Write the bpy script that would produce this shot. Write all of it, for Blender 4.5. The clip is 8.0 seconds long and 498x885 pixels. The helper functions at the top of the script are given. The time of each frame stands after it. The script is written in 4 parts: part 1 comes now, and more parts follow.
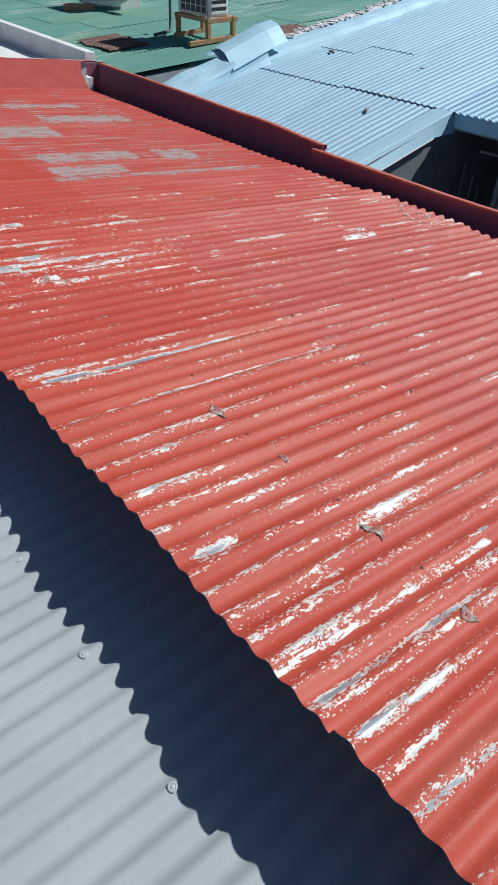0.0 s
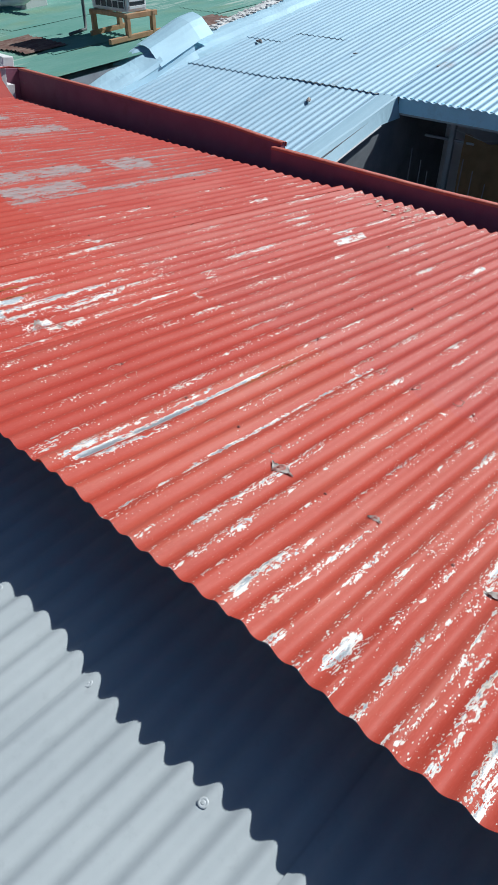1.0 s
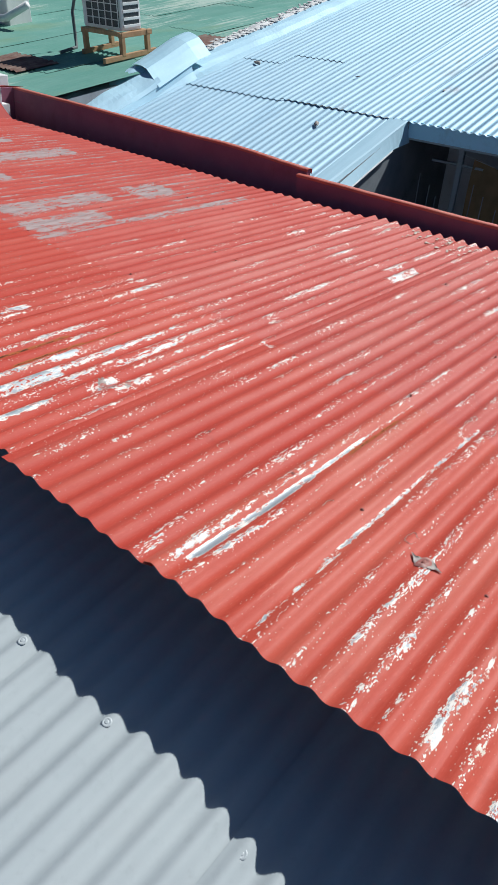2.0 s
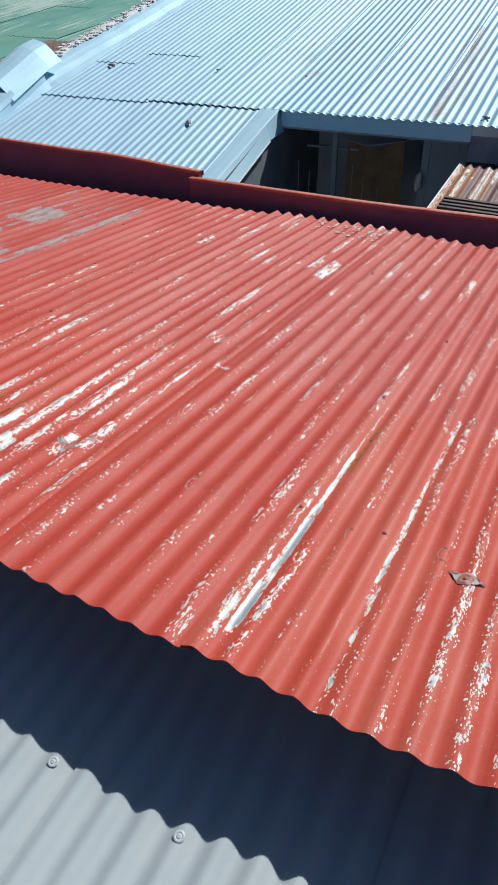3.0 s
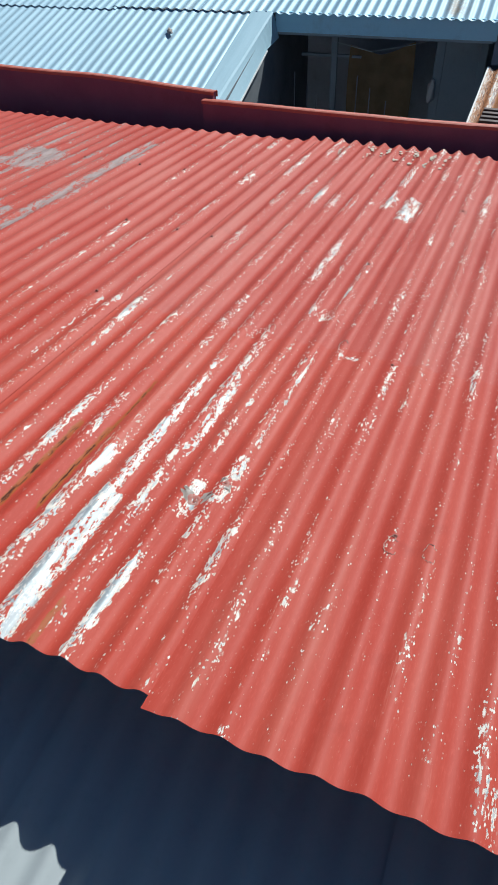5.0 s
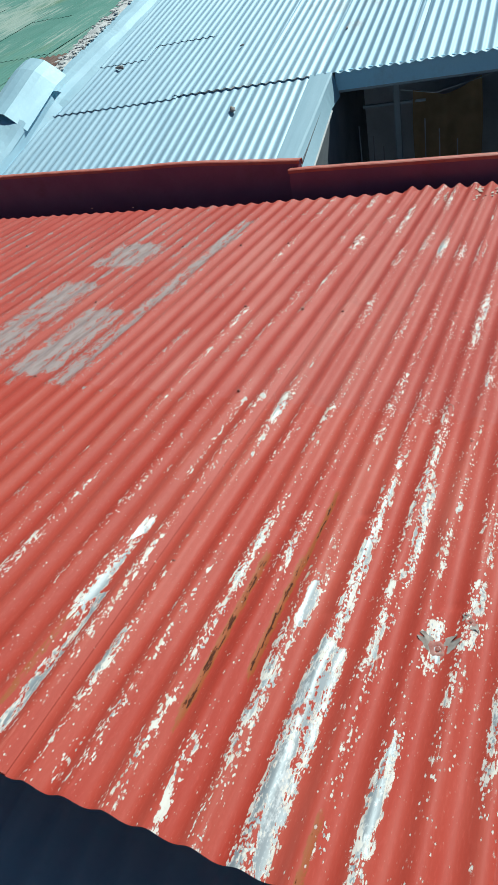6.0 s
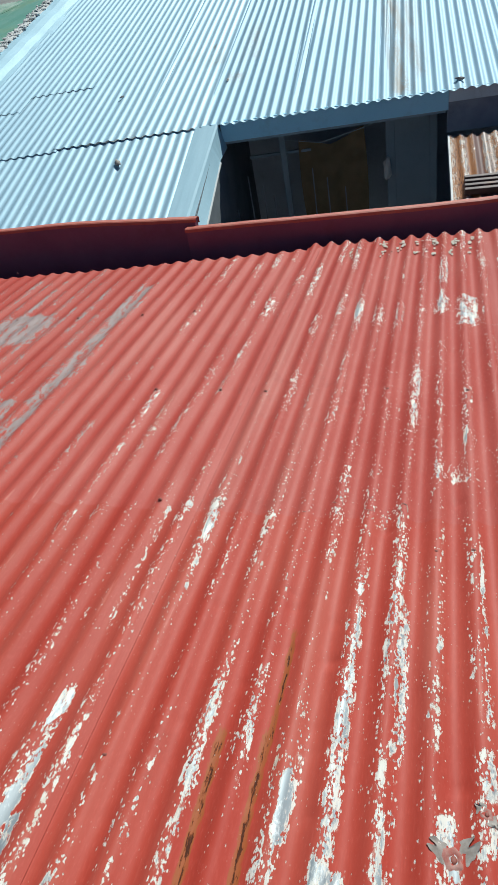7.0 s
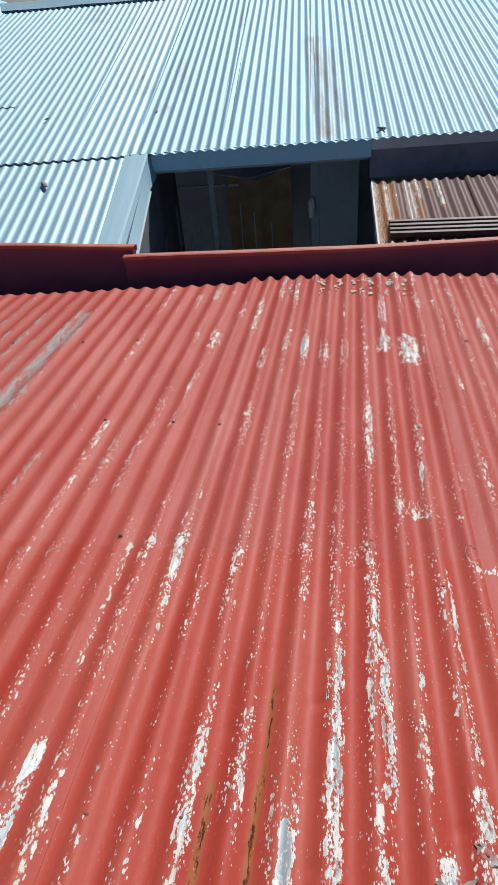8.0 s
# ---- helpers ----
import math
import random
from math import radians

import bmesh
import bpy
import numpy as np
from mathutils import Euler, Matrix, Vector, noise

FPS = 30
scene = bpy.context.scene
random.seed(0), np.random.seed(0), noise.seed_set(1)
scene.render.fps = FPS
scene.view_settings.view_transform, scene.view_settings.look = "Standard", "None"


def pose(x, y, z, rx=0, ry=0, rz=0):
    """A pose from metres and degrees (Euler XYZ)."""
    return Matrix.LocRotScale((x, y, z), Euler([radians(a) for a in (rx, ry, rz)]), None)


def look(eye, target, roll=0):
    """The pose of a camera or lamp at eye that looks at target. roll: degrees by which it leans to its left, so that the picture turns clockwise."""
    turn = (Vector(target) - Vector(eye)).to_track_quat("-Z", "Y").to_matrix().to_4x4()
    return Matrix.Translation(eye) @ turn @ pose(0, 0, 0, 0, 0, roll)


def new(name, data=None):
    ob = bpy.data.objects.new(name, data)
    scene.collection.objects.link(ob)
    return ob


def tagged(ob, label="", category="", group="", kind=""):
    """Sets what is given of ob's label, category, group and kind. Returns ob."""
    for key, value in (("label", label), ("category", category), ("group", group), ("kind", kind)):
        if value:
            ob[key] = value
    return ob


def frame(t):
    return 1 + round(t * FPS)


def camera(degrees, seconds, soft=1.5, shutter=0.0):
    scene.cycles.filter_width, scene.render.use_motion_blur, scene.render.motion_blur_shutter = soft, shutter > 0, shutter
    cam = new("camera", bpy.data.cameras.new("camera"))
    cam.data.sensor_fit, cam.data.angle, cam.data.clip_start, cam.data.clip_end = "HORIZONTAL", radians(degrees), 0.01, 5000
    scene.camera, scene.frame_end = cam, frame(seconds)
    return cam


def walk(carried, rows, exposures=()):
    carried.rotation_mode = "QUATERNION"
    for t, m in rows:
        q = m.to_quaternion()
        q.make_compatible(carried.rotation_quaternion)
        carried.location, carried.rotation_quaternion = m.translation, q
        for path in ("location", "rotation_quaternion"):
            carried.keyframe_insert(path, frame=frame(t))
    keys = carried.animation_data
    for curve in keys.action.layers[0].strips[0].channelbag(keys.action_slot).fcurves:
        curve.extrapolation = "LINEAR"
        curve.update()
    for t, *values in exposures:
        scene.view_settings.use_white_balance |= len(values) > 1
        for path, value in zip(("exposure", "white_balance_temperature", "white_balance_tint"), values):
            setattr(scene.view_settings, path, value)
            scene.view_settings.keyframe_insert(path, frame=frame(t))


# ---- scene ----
cam = camera(40.67, 8.0)
ROWS = [
    (0, 1.9349, -0.5207, 4.1955, 50.307, -1.525, 51.562),
    (0.3, 1.7561, -0.5558, 4.1773, 51.033, -2.692, 49.839),
    (0.5, 1.6468, -0.5793, 4.1972, 49.560, -2.053, 47.013),
    (0.8, 1.5345, -0.5648, 4.1815, 48.734, 0.255, 44.740),
    (1, 1.4538, -0.5710, 4.1670, 49.751, -0.032, 43.444),
    (1.3, 1.2158, -0.5340, 4.1111, 46.762, 1.638, 40.859),
    (1.5, 1.1314, -0.5788, 4.1305, 48.548, 1.811, 42.702),
    (1.8, 1.0242, -0.5922, 4.1435, 49.772, 1.390, 42.989),
    (2, 0.9462, -0.6103, 4.1362, 50.965, -1.257, 40.796),
    (2.2, 0.8474, -0.6354, 4.1384, 51.838, -3.118, 35.644),
    (3.3, 0.5811, -0.5436, 4.1279, 50.062, 2.133, 27.238),
    (3.5, 0.5274, -0.4888, 4.1138, 49.988, 2.556, 26.942),
    (3.8, 0.4639, -0.5144, 4.1195, 50.568, -0.072, 25.401),
    (4, 0.3720, -0.5069, 4.1075, 50.180, -2.813, 21.559),
    (4.3, 0.2919, -0.5163, 4.1108, 48.837, -1.157, 16.791),
    (4.5, 0.2477, -0.5163, 4.1232, 49.033, -2.419, 15.735),
    (4.7, 0.1358, -0.4343, 4.0654, 45.298, -2.067, 21.105),
    (5.8, -0.3320, -0.2358, 3.9540, 45.095, 10.868, 22.994),
    (6, -0.3747, -0.1788, 3.9679, 48.791, 11.524, 22.264),
    (6.2, -0.4279, -0.0870, 3.9353, 49.262, 11.984, 19.135),
    (6.5, -0.4686, 0.0371, 3.9560, 49.350, 12.870, 16.889),
    (6.8, -0.5060, 0.0892, 3.9632, 49.921, 11.108, 14.659),
    (7, -0.5274, 0.0839, 3.9615, 50.082, 9.769, 12.901),
    (7.3, -0.6084, 0.1191, 3.9605, 49.628, 7.253, 11.414),
    (7.5, -0.6611, 0.0953, 3.9839, 50.935, 6.554, 11.801),
    (7.8, -0.6655, 0.0965, 3.9677, 51.257, 5.740, 9.435),
    (8, -0.6646, 0.0826, 3.9826, 51.726, 4.194, 7.251),
]
walk(cam, [(t, pose(*p)) for t, *p in ROWS], [(0, 0.02, 5900, 5), (1, 0.13, 5850, 5), (1.5, 0.18, 5900, 5), (2, 0.19, 5950, 5), (3.5, 0.05, 6000, 6), (4, 0.05, 6050, 7), (4.5, 0.13, 6000, 6), (6, 0.02, 5900, -6), (6.5, -0.03, 5950, -5), (7, -0.01, 5950, -3), (8, -0.07, 6050, 4)])

# ---- world, sun ----
world = bpy.data.worlds.new("world")
scene.world = world
world.use_nodes = True
wt = world.node_tree
sky = wt.nodes.new("ShaderNodeTexSky")
sky.sky_type, sky.sun_disc = "NISHITA", False
sky.ozone_density = 6.5
sky.sun_elevation, sky.sun_rotation = radians(43), radians(15)
wt.links.new(sky.outputs[0], wt.nodes["Background"].inputs[0])
wt.nodes["Background"].inputs[1].default_value = 0.040
sun = new("sun", bpy.data.lights.new("sun", "SUN"))
sun.data.energy, sun.data.angle, sun.data.color = 4.4, radians(0.55), (1.0, 0.955, 0.90)
AZ, EL = radians(-15), radians(43.2)
sun.matrix_world = look((-math.sin(AZ) * math.cos(EL), math.cos(AZ) * math.cos(EL), math.sin(EL)), (0, 0, 0))
scene.view_settings.exposure = 0.0


# ---- materials ----
class Nodes:
    """Short-hand for a node material."""

    def __init__(self, name):
        self.mat = bpy.data.materials.new(name)
        self.mat.use_nodes = True
        self.t = self.mat.node_tree
        self.bsdf = self.t.nodes["Principled BSDF"]

    def add(self, kind, **values):
        node = self.t.nodes.new("ShaderNode" + kind)
        for key, v in values.items():
            if key == "op":
                node.operation = v
            elif key == "mode":
                node.data_type = v
            elif key == "feature":
                node.feature = v
            elif key == "attr":
                node.attribute_name = v
        return node

    def put(self, socket, v):
        if isinstance(v, bpy.types.NodeSocket):
            self.t.links.new(v, socket)
        elif isinstance(v, tuple) and len(v) == 3 and socket.type == "RGBA":
            socket.default_value = (*v, 1)
        else:
            socket.default_value = v

    def coords(self, sx=1.0, sy=1.0, sz=1.0, shift=(0, 0, 0)):
        tc, mp = self.add("TexCoord"), self.add("Mapping")
        mp.inputs["Scale"].default_value = (sx, sy, sz)
        mp.inputs["Location"].default_value = shift
        self.t.links.new(tc.outputs["Object"], mp.inputs[0])
        return mp.outputs[0]

    def noise(self, vec, scale=1.0, detail=4.0, rough=0.6, bend=0.0):
        n = self.add("TexNoise")
        self.put(n.inputs["Vector"], vec)
        n.inputs["Scale"].default_value, n.inputs["Detail"].default_value = scale, detail
        n.inputs["Roughness"].default_value, n.inputs["Distortion"].default_value = rough, bend
        return n.outputs["Fac"]

    def cells(self, vec, scale=1.0):
        n = self.add("TexVoronoi")
        self.put(n.inputs["Vector"], vec)
        n.inputs["Scale"].default_value = scale
        return n.outputs["Distance"], n.outputs["Color"]

    def math(self, op, a, b=0.0, c=0.0):
        n = self.add("Math", op=op)
        for s, v in zip(n.inputs, (a, b, c)):
            self.put(s, v)
        return n.outputs[0]

    def ramp(self, v, lo, hi, a=0.0, b=1.0):
        n = self.add("MapRange")
        n.interpolation_type = "SMOOTHSTEP"
        for s, x in zip(n.inputs, (v, lo, hi, a, b)):
            self.put(s, x)
        return n.outputs[0]

    def mix(self, fac, a, b):
        n = self.add("Mix")
        n.data_type = "RGBA"
        self.put(n.inputs[0], fac), self.put(n.inputs[6], a), self.put(n.inputs[7], b)
        return n.outputs[2]

    def attr(self, name):
        return self.add("Attribute", attr=name).outputs["Fac"]

    def rand(self):
        return self.add("ObjectInfo").outputs["Random"]

    def bump(self, height, strength=0.3, dist=0.002):
        n = self.add("Bump")
        self.put(n.inputs["Height"], height)
        n.inputs["Strength"].default_value, n.inputs["Distance"].default_value = strength, dist
        self.put(self.bsdf.inputs["Normal"], n.outputs[0])

    def out(self, color, rough=0.6, metal=0.0, spec=0.5):
        self.put(self.bsdf.inputs["Base Color"], color)
        self.put(self.bsdf.inputs["Roughness"], rough)
        self.put(self.bsdf.inputs["Metallic"], metal)
        self.bsdf.inputs["Specular IOR Level"].default_value = spec
        return self.mat


def peeling_paint(name, deep, pale, chalk_sheen=(0.60, 0.25, 0.20), faded=0.35, rusty=(0.36, 0.10, 0.025), speckle=1.0):
    """Old gloss paint on galvanised sheet: chips along the crests show primer and zinc, rust stands in the grooves."""
    m = Nodes(name)
    wear, rust, crest, old = m.attr("wear"), m.attr("rust"), m.attr("crest"), m.attr("old")
    broad = m.noise(m.coords(2.6, 0.9, 1, (4, 2, 0)), 1.0, 3, 0.55)
    fine = m.noise(m.coords(200, 95, 1), 1.0, 5, 0.7, 0.2)
    streak = m.noise(m.coords(32, 2.2, 1, (3, 1, 0)), 1.0, 4, 0.62, 0.3)
    ragged = m.noise(m.coords(38, 9, 1, (8, 3, 0)), 1.0, 4, 0.65, 0.6)
    # how much paint is gone
    ridge = m.ramp(crest, -0.35, 0.75)
    cluster = m.ramp(m.noise(m.coords(6, 2.4, 1, (2, 6, 0)), 1.0, 4, 0.65), 0.44, 0.70)
    loose = m.math("MULTIPLY", m.math("MULTIPLY", cluster, m.ramp(streak, 0.40, 0.66, 0.25, 1.0)), m.math("ADD", 0.22, m.math("MULTIPLY", ridge, 0.78)))
    run = m.math("MULTIPLY", m.ramp(streak, 0.42, 0.60, 0.25, 1.0), m.math("ADD", 0.12, m.math("MULTIPLY", ridge, 0.88)))
    hold = m.ramp(wear, 0.45, 1.3)
    gone = m.math("MULTIPLY", m.math("MULTIPLY", wear, m.ramp(ragged, 0.35, 0.62, 0.16, 0.66)), m.math("MAXIMUM", run, hold))
    lost = m.math("ADD", gone, m.math("ADD", m.math("MULTIPLY", loose, 0.27 * speckle), 0.03 * speckle - 0.025))
    # chips of three sizes with crooked outlines
    level = None
    for sx, sy, shift, take in ((340, 190, 0, 0.025), (150, 62, 3, -0.035), (62, 17, 7, -0.13)):
        crook = m.add("TexNoise")
        m.put(crook.inputs["Vector"], m.coords(sx * 1.6, sy * 1.6, 1, (shift, 2, 0)))
        crook.inputs["Detail"].default_value = 2.0
        bent = m.add("VectorMath", op="MULTIPLY_ADD")
        m.put(bent.inputs[0], crook.outputs["Color"])
        bent.inputs[1].default_value = (0.95, 0.95, 0.0)
        m.put(bent.inputs[2], m.coords(sx, sy, 1, (shift * 3, shift, 0)))
        dist, tint = m.cells(bent.outputs[0], 1.0)
        split = m.add("SeparateColor")
        m.put(split.inputs[0], tint)
        gap = m.math("ADD", m.math("MULTIPLY", split.outputs[0], 0.78), m.math("MULTIPLY", dist, 0.22))
        mine = m.math("SUBTRACT", m.math("ADD", lost, take), gap)
        level = mine if level is None else m.math("MAXIMUM", level, mine)
    bare = m.ramp(level, 0.0, 0.03)
    edge = m.ramp(level, -0.05, 0.0)
    fade = m.noise(m.coords(9, 1.7, 1, (1, 5, 0)), 1.0, 4, 0.6)
    grain = m.noise(m.coords(260, 60, 40), 1.0, 3, 0.6)
    red = m.mix(m.ramp(fade, 0.35, 0.7), deep, pale)
    # chalked streaks; their paler crests also hold gloss sheen as colour
    washed = m.noise(m.coords(14, 0.8, 1, (6, 3, 0)), 1.0, 5, 0.65)
    worn = m.math("MULTIPLY", m.ramp(crest, -0.4, 0.9, 0.6, 1.0), m.ramp(m.math("ADD", washed, m.math("MULTIPLY", m.math("SUBTRACT", broad, 0.5), 0.5)), 0.44, 0.72, 0.05 * faded, 0.2 + 0.5 * faded))
    red = m.mix(worn, red, chalk_sheen)
    scuff = m.math("MULTIPLY", m.ramp(m.noise(m.coords(42, 3.2, 1, (9, 9, 0)), 1.0, 5, 0.7), 0.58, 0.74), m.ramp(crest, 0.0, 0.9))
    red = m.mix(m.math("MULTIPLY", scuff, 0.55), red, tuple(min(0.8, 1.2 * v + 0.05) for v in chalk_sheen))
    red = m.mix(m.math("MULTIPLY", m.rand(), 0.3), red, tuple(0.8 * v for v in deep))
    red = m.mix(m.ramp(grain, 0.45, 0.9, 0.0, 0.25), red, tuple(min(1, 1.35 * v + 0.05) for v in pale))
    soil = m.ramp(m.noise(m.coords(5, 5, 1, (12, 4, 0)), 1.0, 6, 0.72), 0.56, 0.78, 0.0, 0.35)
    red = m.mix(soil, red, tuple(0.62 * v for v in deep))
    chalk = m.mix(m.math("MULTIPLY", edge, 0.35), red, (0.62, 0.36, 0.29))
    stain = m.noise(m.coords(55, 9, 1, (7, 1, 0)), 1.0, 4, 0.7)
    # zinc colour imitates sun glint: whitish on near sheets, grey at far left
    no_glint = m.mix(m.ramp(stain, 0.4, 0.68), (0.38, 0.34, 0.33), (0.26, 0.235, 0.225))
    primer = m.mix(m.ramp(stain, 0.35, 0.7), (0.87, 0.81, 0.73), (0.74, 0.67, 0.59))
    shiny = m.mix(m.ramp(m.math("ADD", m.math("MULTIPLY", stain, 0.6), m.math("MULTIPLY", fine, 0.4)), 0.40, 0.52), (0.76, 0.77, 0.77), (0.36, 0.39, 0.41))
    deepness = m.math("ADD", level, m.math("MULTIPLY", m.math("SUBTRACT", stain, 0.5), 0.9))
    shiny = m.mix(m.ramp(wear, 1.25, 1.9, 0.0, 0.85), shiny, (0.28, 0.30, 0.32))
    flakes = m.mix(m.ramp(deepness, 0.10, 0.32), primer, shiny)
    ochre = m.ramp(m.noise(m.coords(24, 5, 1, (5, 11, 0)), 1.0, 4, 0.65), 0.54, 0.70, 0.0, 0.6)
    flakes = m.mix(m.math("MULTIPLY", ochre, m.ramp(wear, 0.5, 1.2, 1.0, 0.2)), flakes, (0.62, 0.48, 0.33))
    zinc = m.mix(old, flakes, no_glint)
    color = m.mix(m.math("MULTIPLY", bare, m.ramp(old, 0, 1, 1.0, 0.82)), chalk, zinc)
    gnaw = m.noise(m.coords(120, 26, 1, (2, 9, 0)), 1.0, 5, 0.72, 0.4)
    eaten = m.math("ADD", m.math("MULTIPLY", rust, 0.7), m.math("MULTIPLY", gnaw, 0.9))
    color = m.mix(m.math("MULTIPLY", m.ramp(eaten, 0.86, 1.06, 0.0, 0.9), m.ramp(bare, 0, 1, 1.0, 0.35)), color, rusty)
    hole = m.ramp(eaten, 1.13, 1.21)
    color = m.mix(hole, color, m.mix(grain, (0.04, 0.012, 0.007), (0.12, 0.035, 0.015)))
    fresh = m.math("MULTIPLY", m.ramp(deepness, 0.12, 0.4), m.math("SUBTRACT", 1.0, old))
    metal = m.math("MULTIPLY", m.math("MULTIPLY", bare, fresh), 0.3)
    gloss = m.mix(bare, m.mix(fade, (0.64,) * 3, (0.50,) * 3), m.mix(fresh, (0.62,) * 3, (0.48,) * 3))
    rough = m.math("MAXIMUM", gloss, m.math("MULTIPLY", hole, 0.85))
    m.bump(m.math("SUBTRACT", m.math("MULTIPLY", grain, 0.2), m.math("ADD", bare, hole)), 0.6, 0.0008)
    return m.out(color, rough, metal, 0.26)


def zinc_sheet(name, light, dark, rust_amount=0.0, metal=0.75, rough=0.42):
    m = Nodes(name)
    streak = m.noise(m.coords(14, 1.2, 1), 1.0, 5, 0.6)
    spangle = m.noise(m.coords(70, 40, 10, (3, 3, 0)), 1.0, 3, 0.6)
    patch = m.noise(m.coords(1.6, 0.7, 1, (9, 2, 0)), 1.0, 4, 0.65)
    c = m.mix(m.ramp(streak, 0.3, 0.7), light, dark)
    c = m.mix(m.math("MULTIPLY", m.rand(), 0.3), c, tuple(0.75 * v for v in dark))
    c = m.mix(m.ramp(spangle, 0.5, 0.8, 0.0, 0.3), c, tuple(min(0.95, 1.2 * v) for v in light))
    r = m.ramp(m.math("ADD", patch, m.math("MULTIPLY", streak, 0.3)), 0.86 - rust_amount, 0.98 - rust_amount, 0.0, 0.85)
    mark = m.math("MULTIPLY", m.attr("rust"), m.ramp(m.math("ADD", spangle, streak), 0.8, 1.2, 0.1, 0.9))
    r = m.math("MAXIMUM", r, mark)
    c = m.mix(r, c, m.mix(spangle, (0.17, 0.135, 0.09), (0.30, 0.24, 0.18)))
    m.bump(spangle, 0.15, 0.001)
    return m.out(c, m.math("ADD", rough, m.math("MULTIPLY", spangle, 0.2)), m.math("MULTIPLY", metal, m.math("SUBTRACT", 1.0, r)))


def coated(name, a, b, scale=6.0, rough=0.55, stain=(0.2, 0.17, 0.14), amount=0.25, metal=0.0, sx=1.0, bump=0.2, spec=0.4):
    """Paint, plaster, timber or plastic with blotches, grain and some dirt."""
    m = Nodes(name)
    blotch = m.noise(m.coords(scale * sx, scale, scale), 1.0, 5, 0.6)
    grain = m.noise(m.coords(scale * 14 * sx, scale * 14, scale * 14, (2, 7, 1)), 1.0, 4, 0.65)
    dirt = m.noise(m.coords(scale * 0.6, scale * 0.6, scale * 0.6, (5, 5, 5)), 1.0, 6, 0.7)
    c = m.mix(m.ramp(blotch, 0.3, 0.7), a, b)
    c = m.mix(m.ramp(dirt, 0.52, 0.75, 0.0, amount), c, stain)
    c = m.mix(m.ramp(grain, 0.5, 0.9, 0.0, 0.3), c, tuple(0.6 * v for v in a))
    m.bump(grain, bump, 0.0015)
    return m.out(c, m.math("ADD", rough - 0.08, m.math("MULTIPLY", grain, 0.16)), metal, spec)


def worn_green(name, a, b):
    """Faded green roof paint, scrubbed pale in long streaks."""
    m = Nodes(name)
    blotch = m.noise(m.coords(3.2, 1.4, 1), 1.0, 5, 0.6)
    streak = m.noise(m.coords(22, 1.3, 1, (4, 2, 0)), 1.0, 6, 0.72)
    where = m.noise(m.coords(0.55, 0.40, 1, (7, 3, 0)), 1.0, 3, 0.5)
    c = m.mix(m.ramp(blotch, 0.3, 0.7), a, b)
    c = m.mix(m.math("MULTIPLY", m.rand(), 0.35), c, tuple(0.72 * v for v in a))
    c = m.mix(m.ramp(m.noise(m.coords(0.9, 0.5, 1, (1, 9, 0)), 1.0, 4, 0.6), 0.5, 0.75, 0.0, 0.45), c, (0.27, 0.30, 0.13))
    pale = m.ramp(m.math("ADD", streak, m.math("MULTIPLY", m.math("SUBTRACT", where, 0.5), 1.1)), 0.52, 0.72, 0.0, 0.75)
    c = m.mix(pale, c, (0.48, 0.55, 0.48))
    m.bump(streak, 0.15, 0.002)
    return m.out(c, 0.85, 0.0, 0.08)


RED = peeling_paint("red_peeling_paint", (0.46, 0.052, 0.032), (0.51, 0.082, 0.053), (0.60, 0.225, 0.165), 0.2, speckle=1.3)
REDWARM = peeling_paint("warm_red_peeling_paint", (0.465, 0.057, 0.032), (0.52, 0.090, 0.055), (0.60, 0.24, 0.17), 0.3, speckle=1.2)
REDFAR = peeling_paint("faded_red_paint", (0.45, 0.058, 0.040), (0.51, 0.095, 0.070), (0.62, 0.26, 0.205), 0.42, speckle=1.5)
# Lip and cap share one red paint; the lip colour carries its purple shade.
LIPSHADE = coated("shaded_red_lip_paint", (0.25, 0.09, 0.14), (0.29, 0.11, 0.16), 7, 0.5, (0.16, 0.05, 0.04), 0.4)
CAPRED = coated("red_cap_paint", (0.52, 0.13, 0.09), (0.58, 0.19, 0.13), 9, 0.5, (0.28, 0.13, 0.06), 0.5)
ENDRED = coated("red_end_paint", (0.34, 0.045, 0.035), (0.40, 0.065, 0.05), 6, 0.75, (0.25, 0.06, 0.05), 0.4)
GREY = coated("grey_sheet_paint", (0.42, 0.455, 0.465), (0.465, 0.50, 0.505), 3, 0.42, (0.42, 0.43, 0.42), 0.25, bump=0.05)
BLUE = zinc_sheet("blue_zinc_sheet", (0.33, 0.50, 0.62), (0.27, 0.43, 0.56), 0.03, 0.2, 0.48)
BLUEPALE = zinc_sheet("pale_zinc_sheet", (0.47, 0.65, 0.76), (0.39, 0.57, 0.69), 0.03, 0.2, 0.46)
FLASH = zinc_sheet("pale_flashing", (0.44, 0.63, 0.73), (0.37, 0.56, 0.66), -0.2, 0.0, 0.62)
PALE = zinc_sheet("pale_crumpled_flashing", (0.50, 0.72, 0.83), (0.42, 0.63, 0.75), -0.2, 0.05, 0.55)
BRIGHT = zinc_sheet("bright_flashing", (0.50, 0.72, 0.82), (0.43, 0.65, 0.76), -0.2, 0.1, 0.5)
FASCIA = coated("blue_fascia_paint", (0.38, 0.73, 0.93), (0.42, 0.76, 0.95), 4, 0.5, (0.10, 0.13, 0.15), 0.3)
GREYFASCIA = coated("grey_fascia_paint", (0.56, 0.66, 0.72), (0.64, 0.74, 0.80), 5, 0.6, (0.10, 0.10, 0.10), 0.5)
RUSTY = peeling_paint("rusty_sheet", (0.15, 0.075, 0.065), (0.20, 0.11, 0.10), (0.27, 0.17, 0.15), 0.3, (0.42, 0.17, 0.055), 0.6)
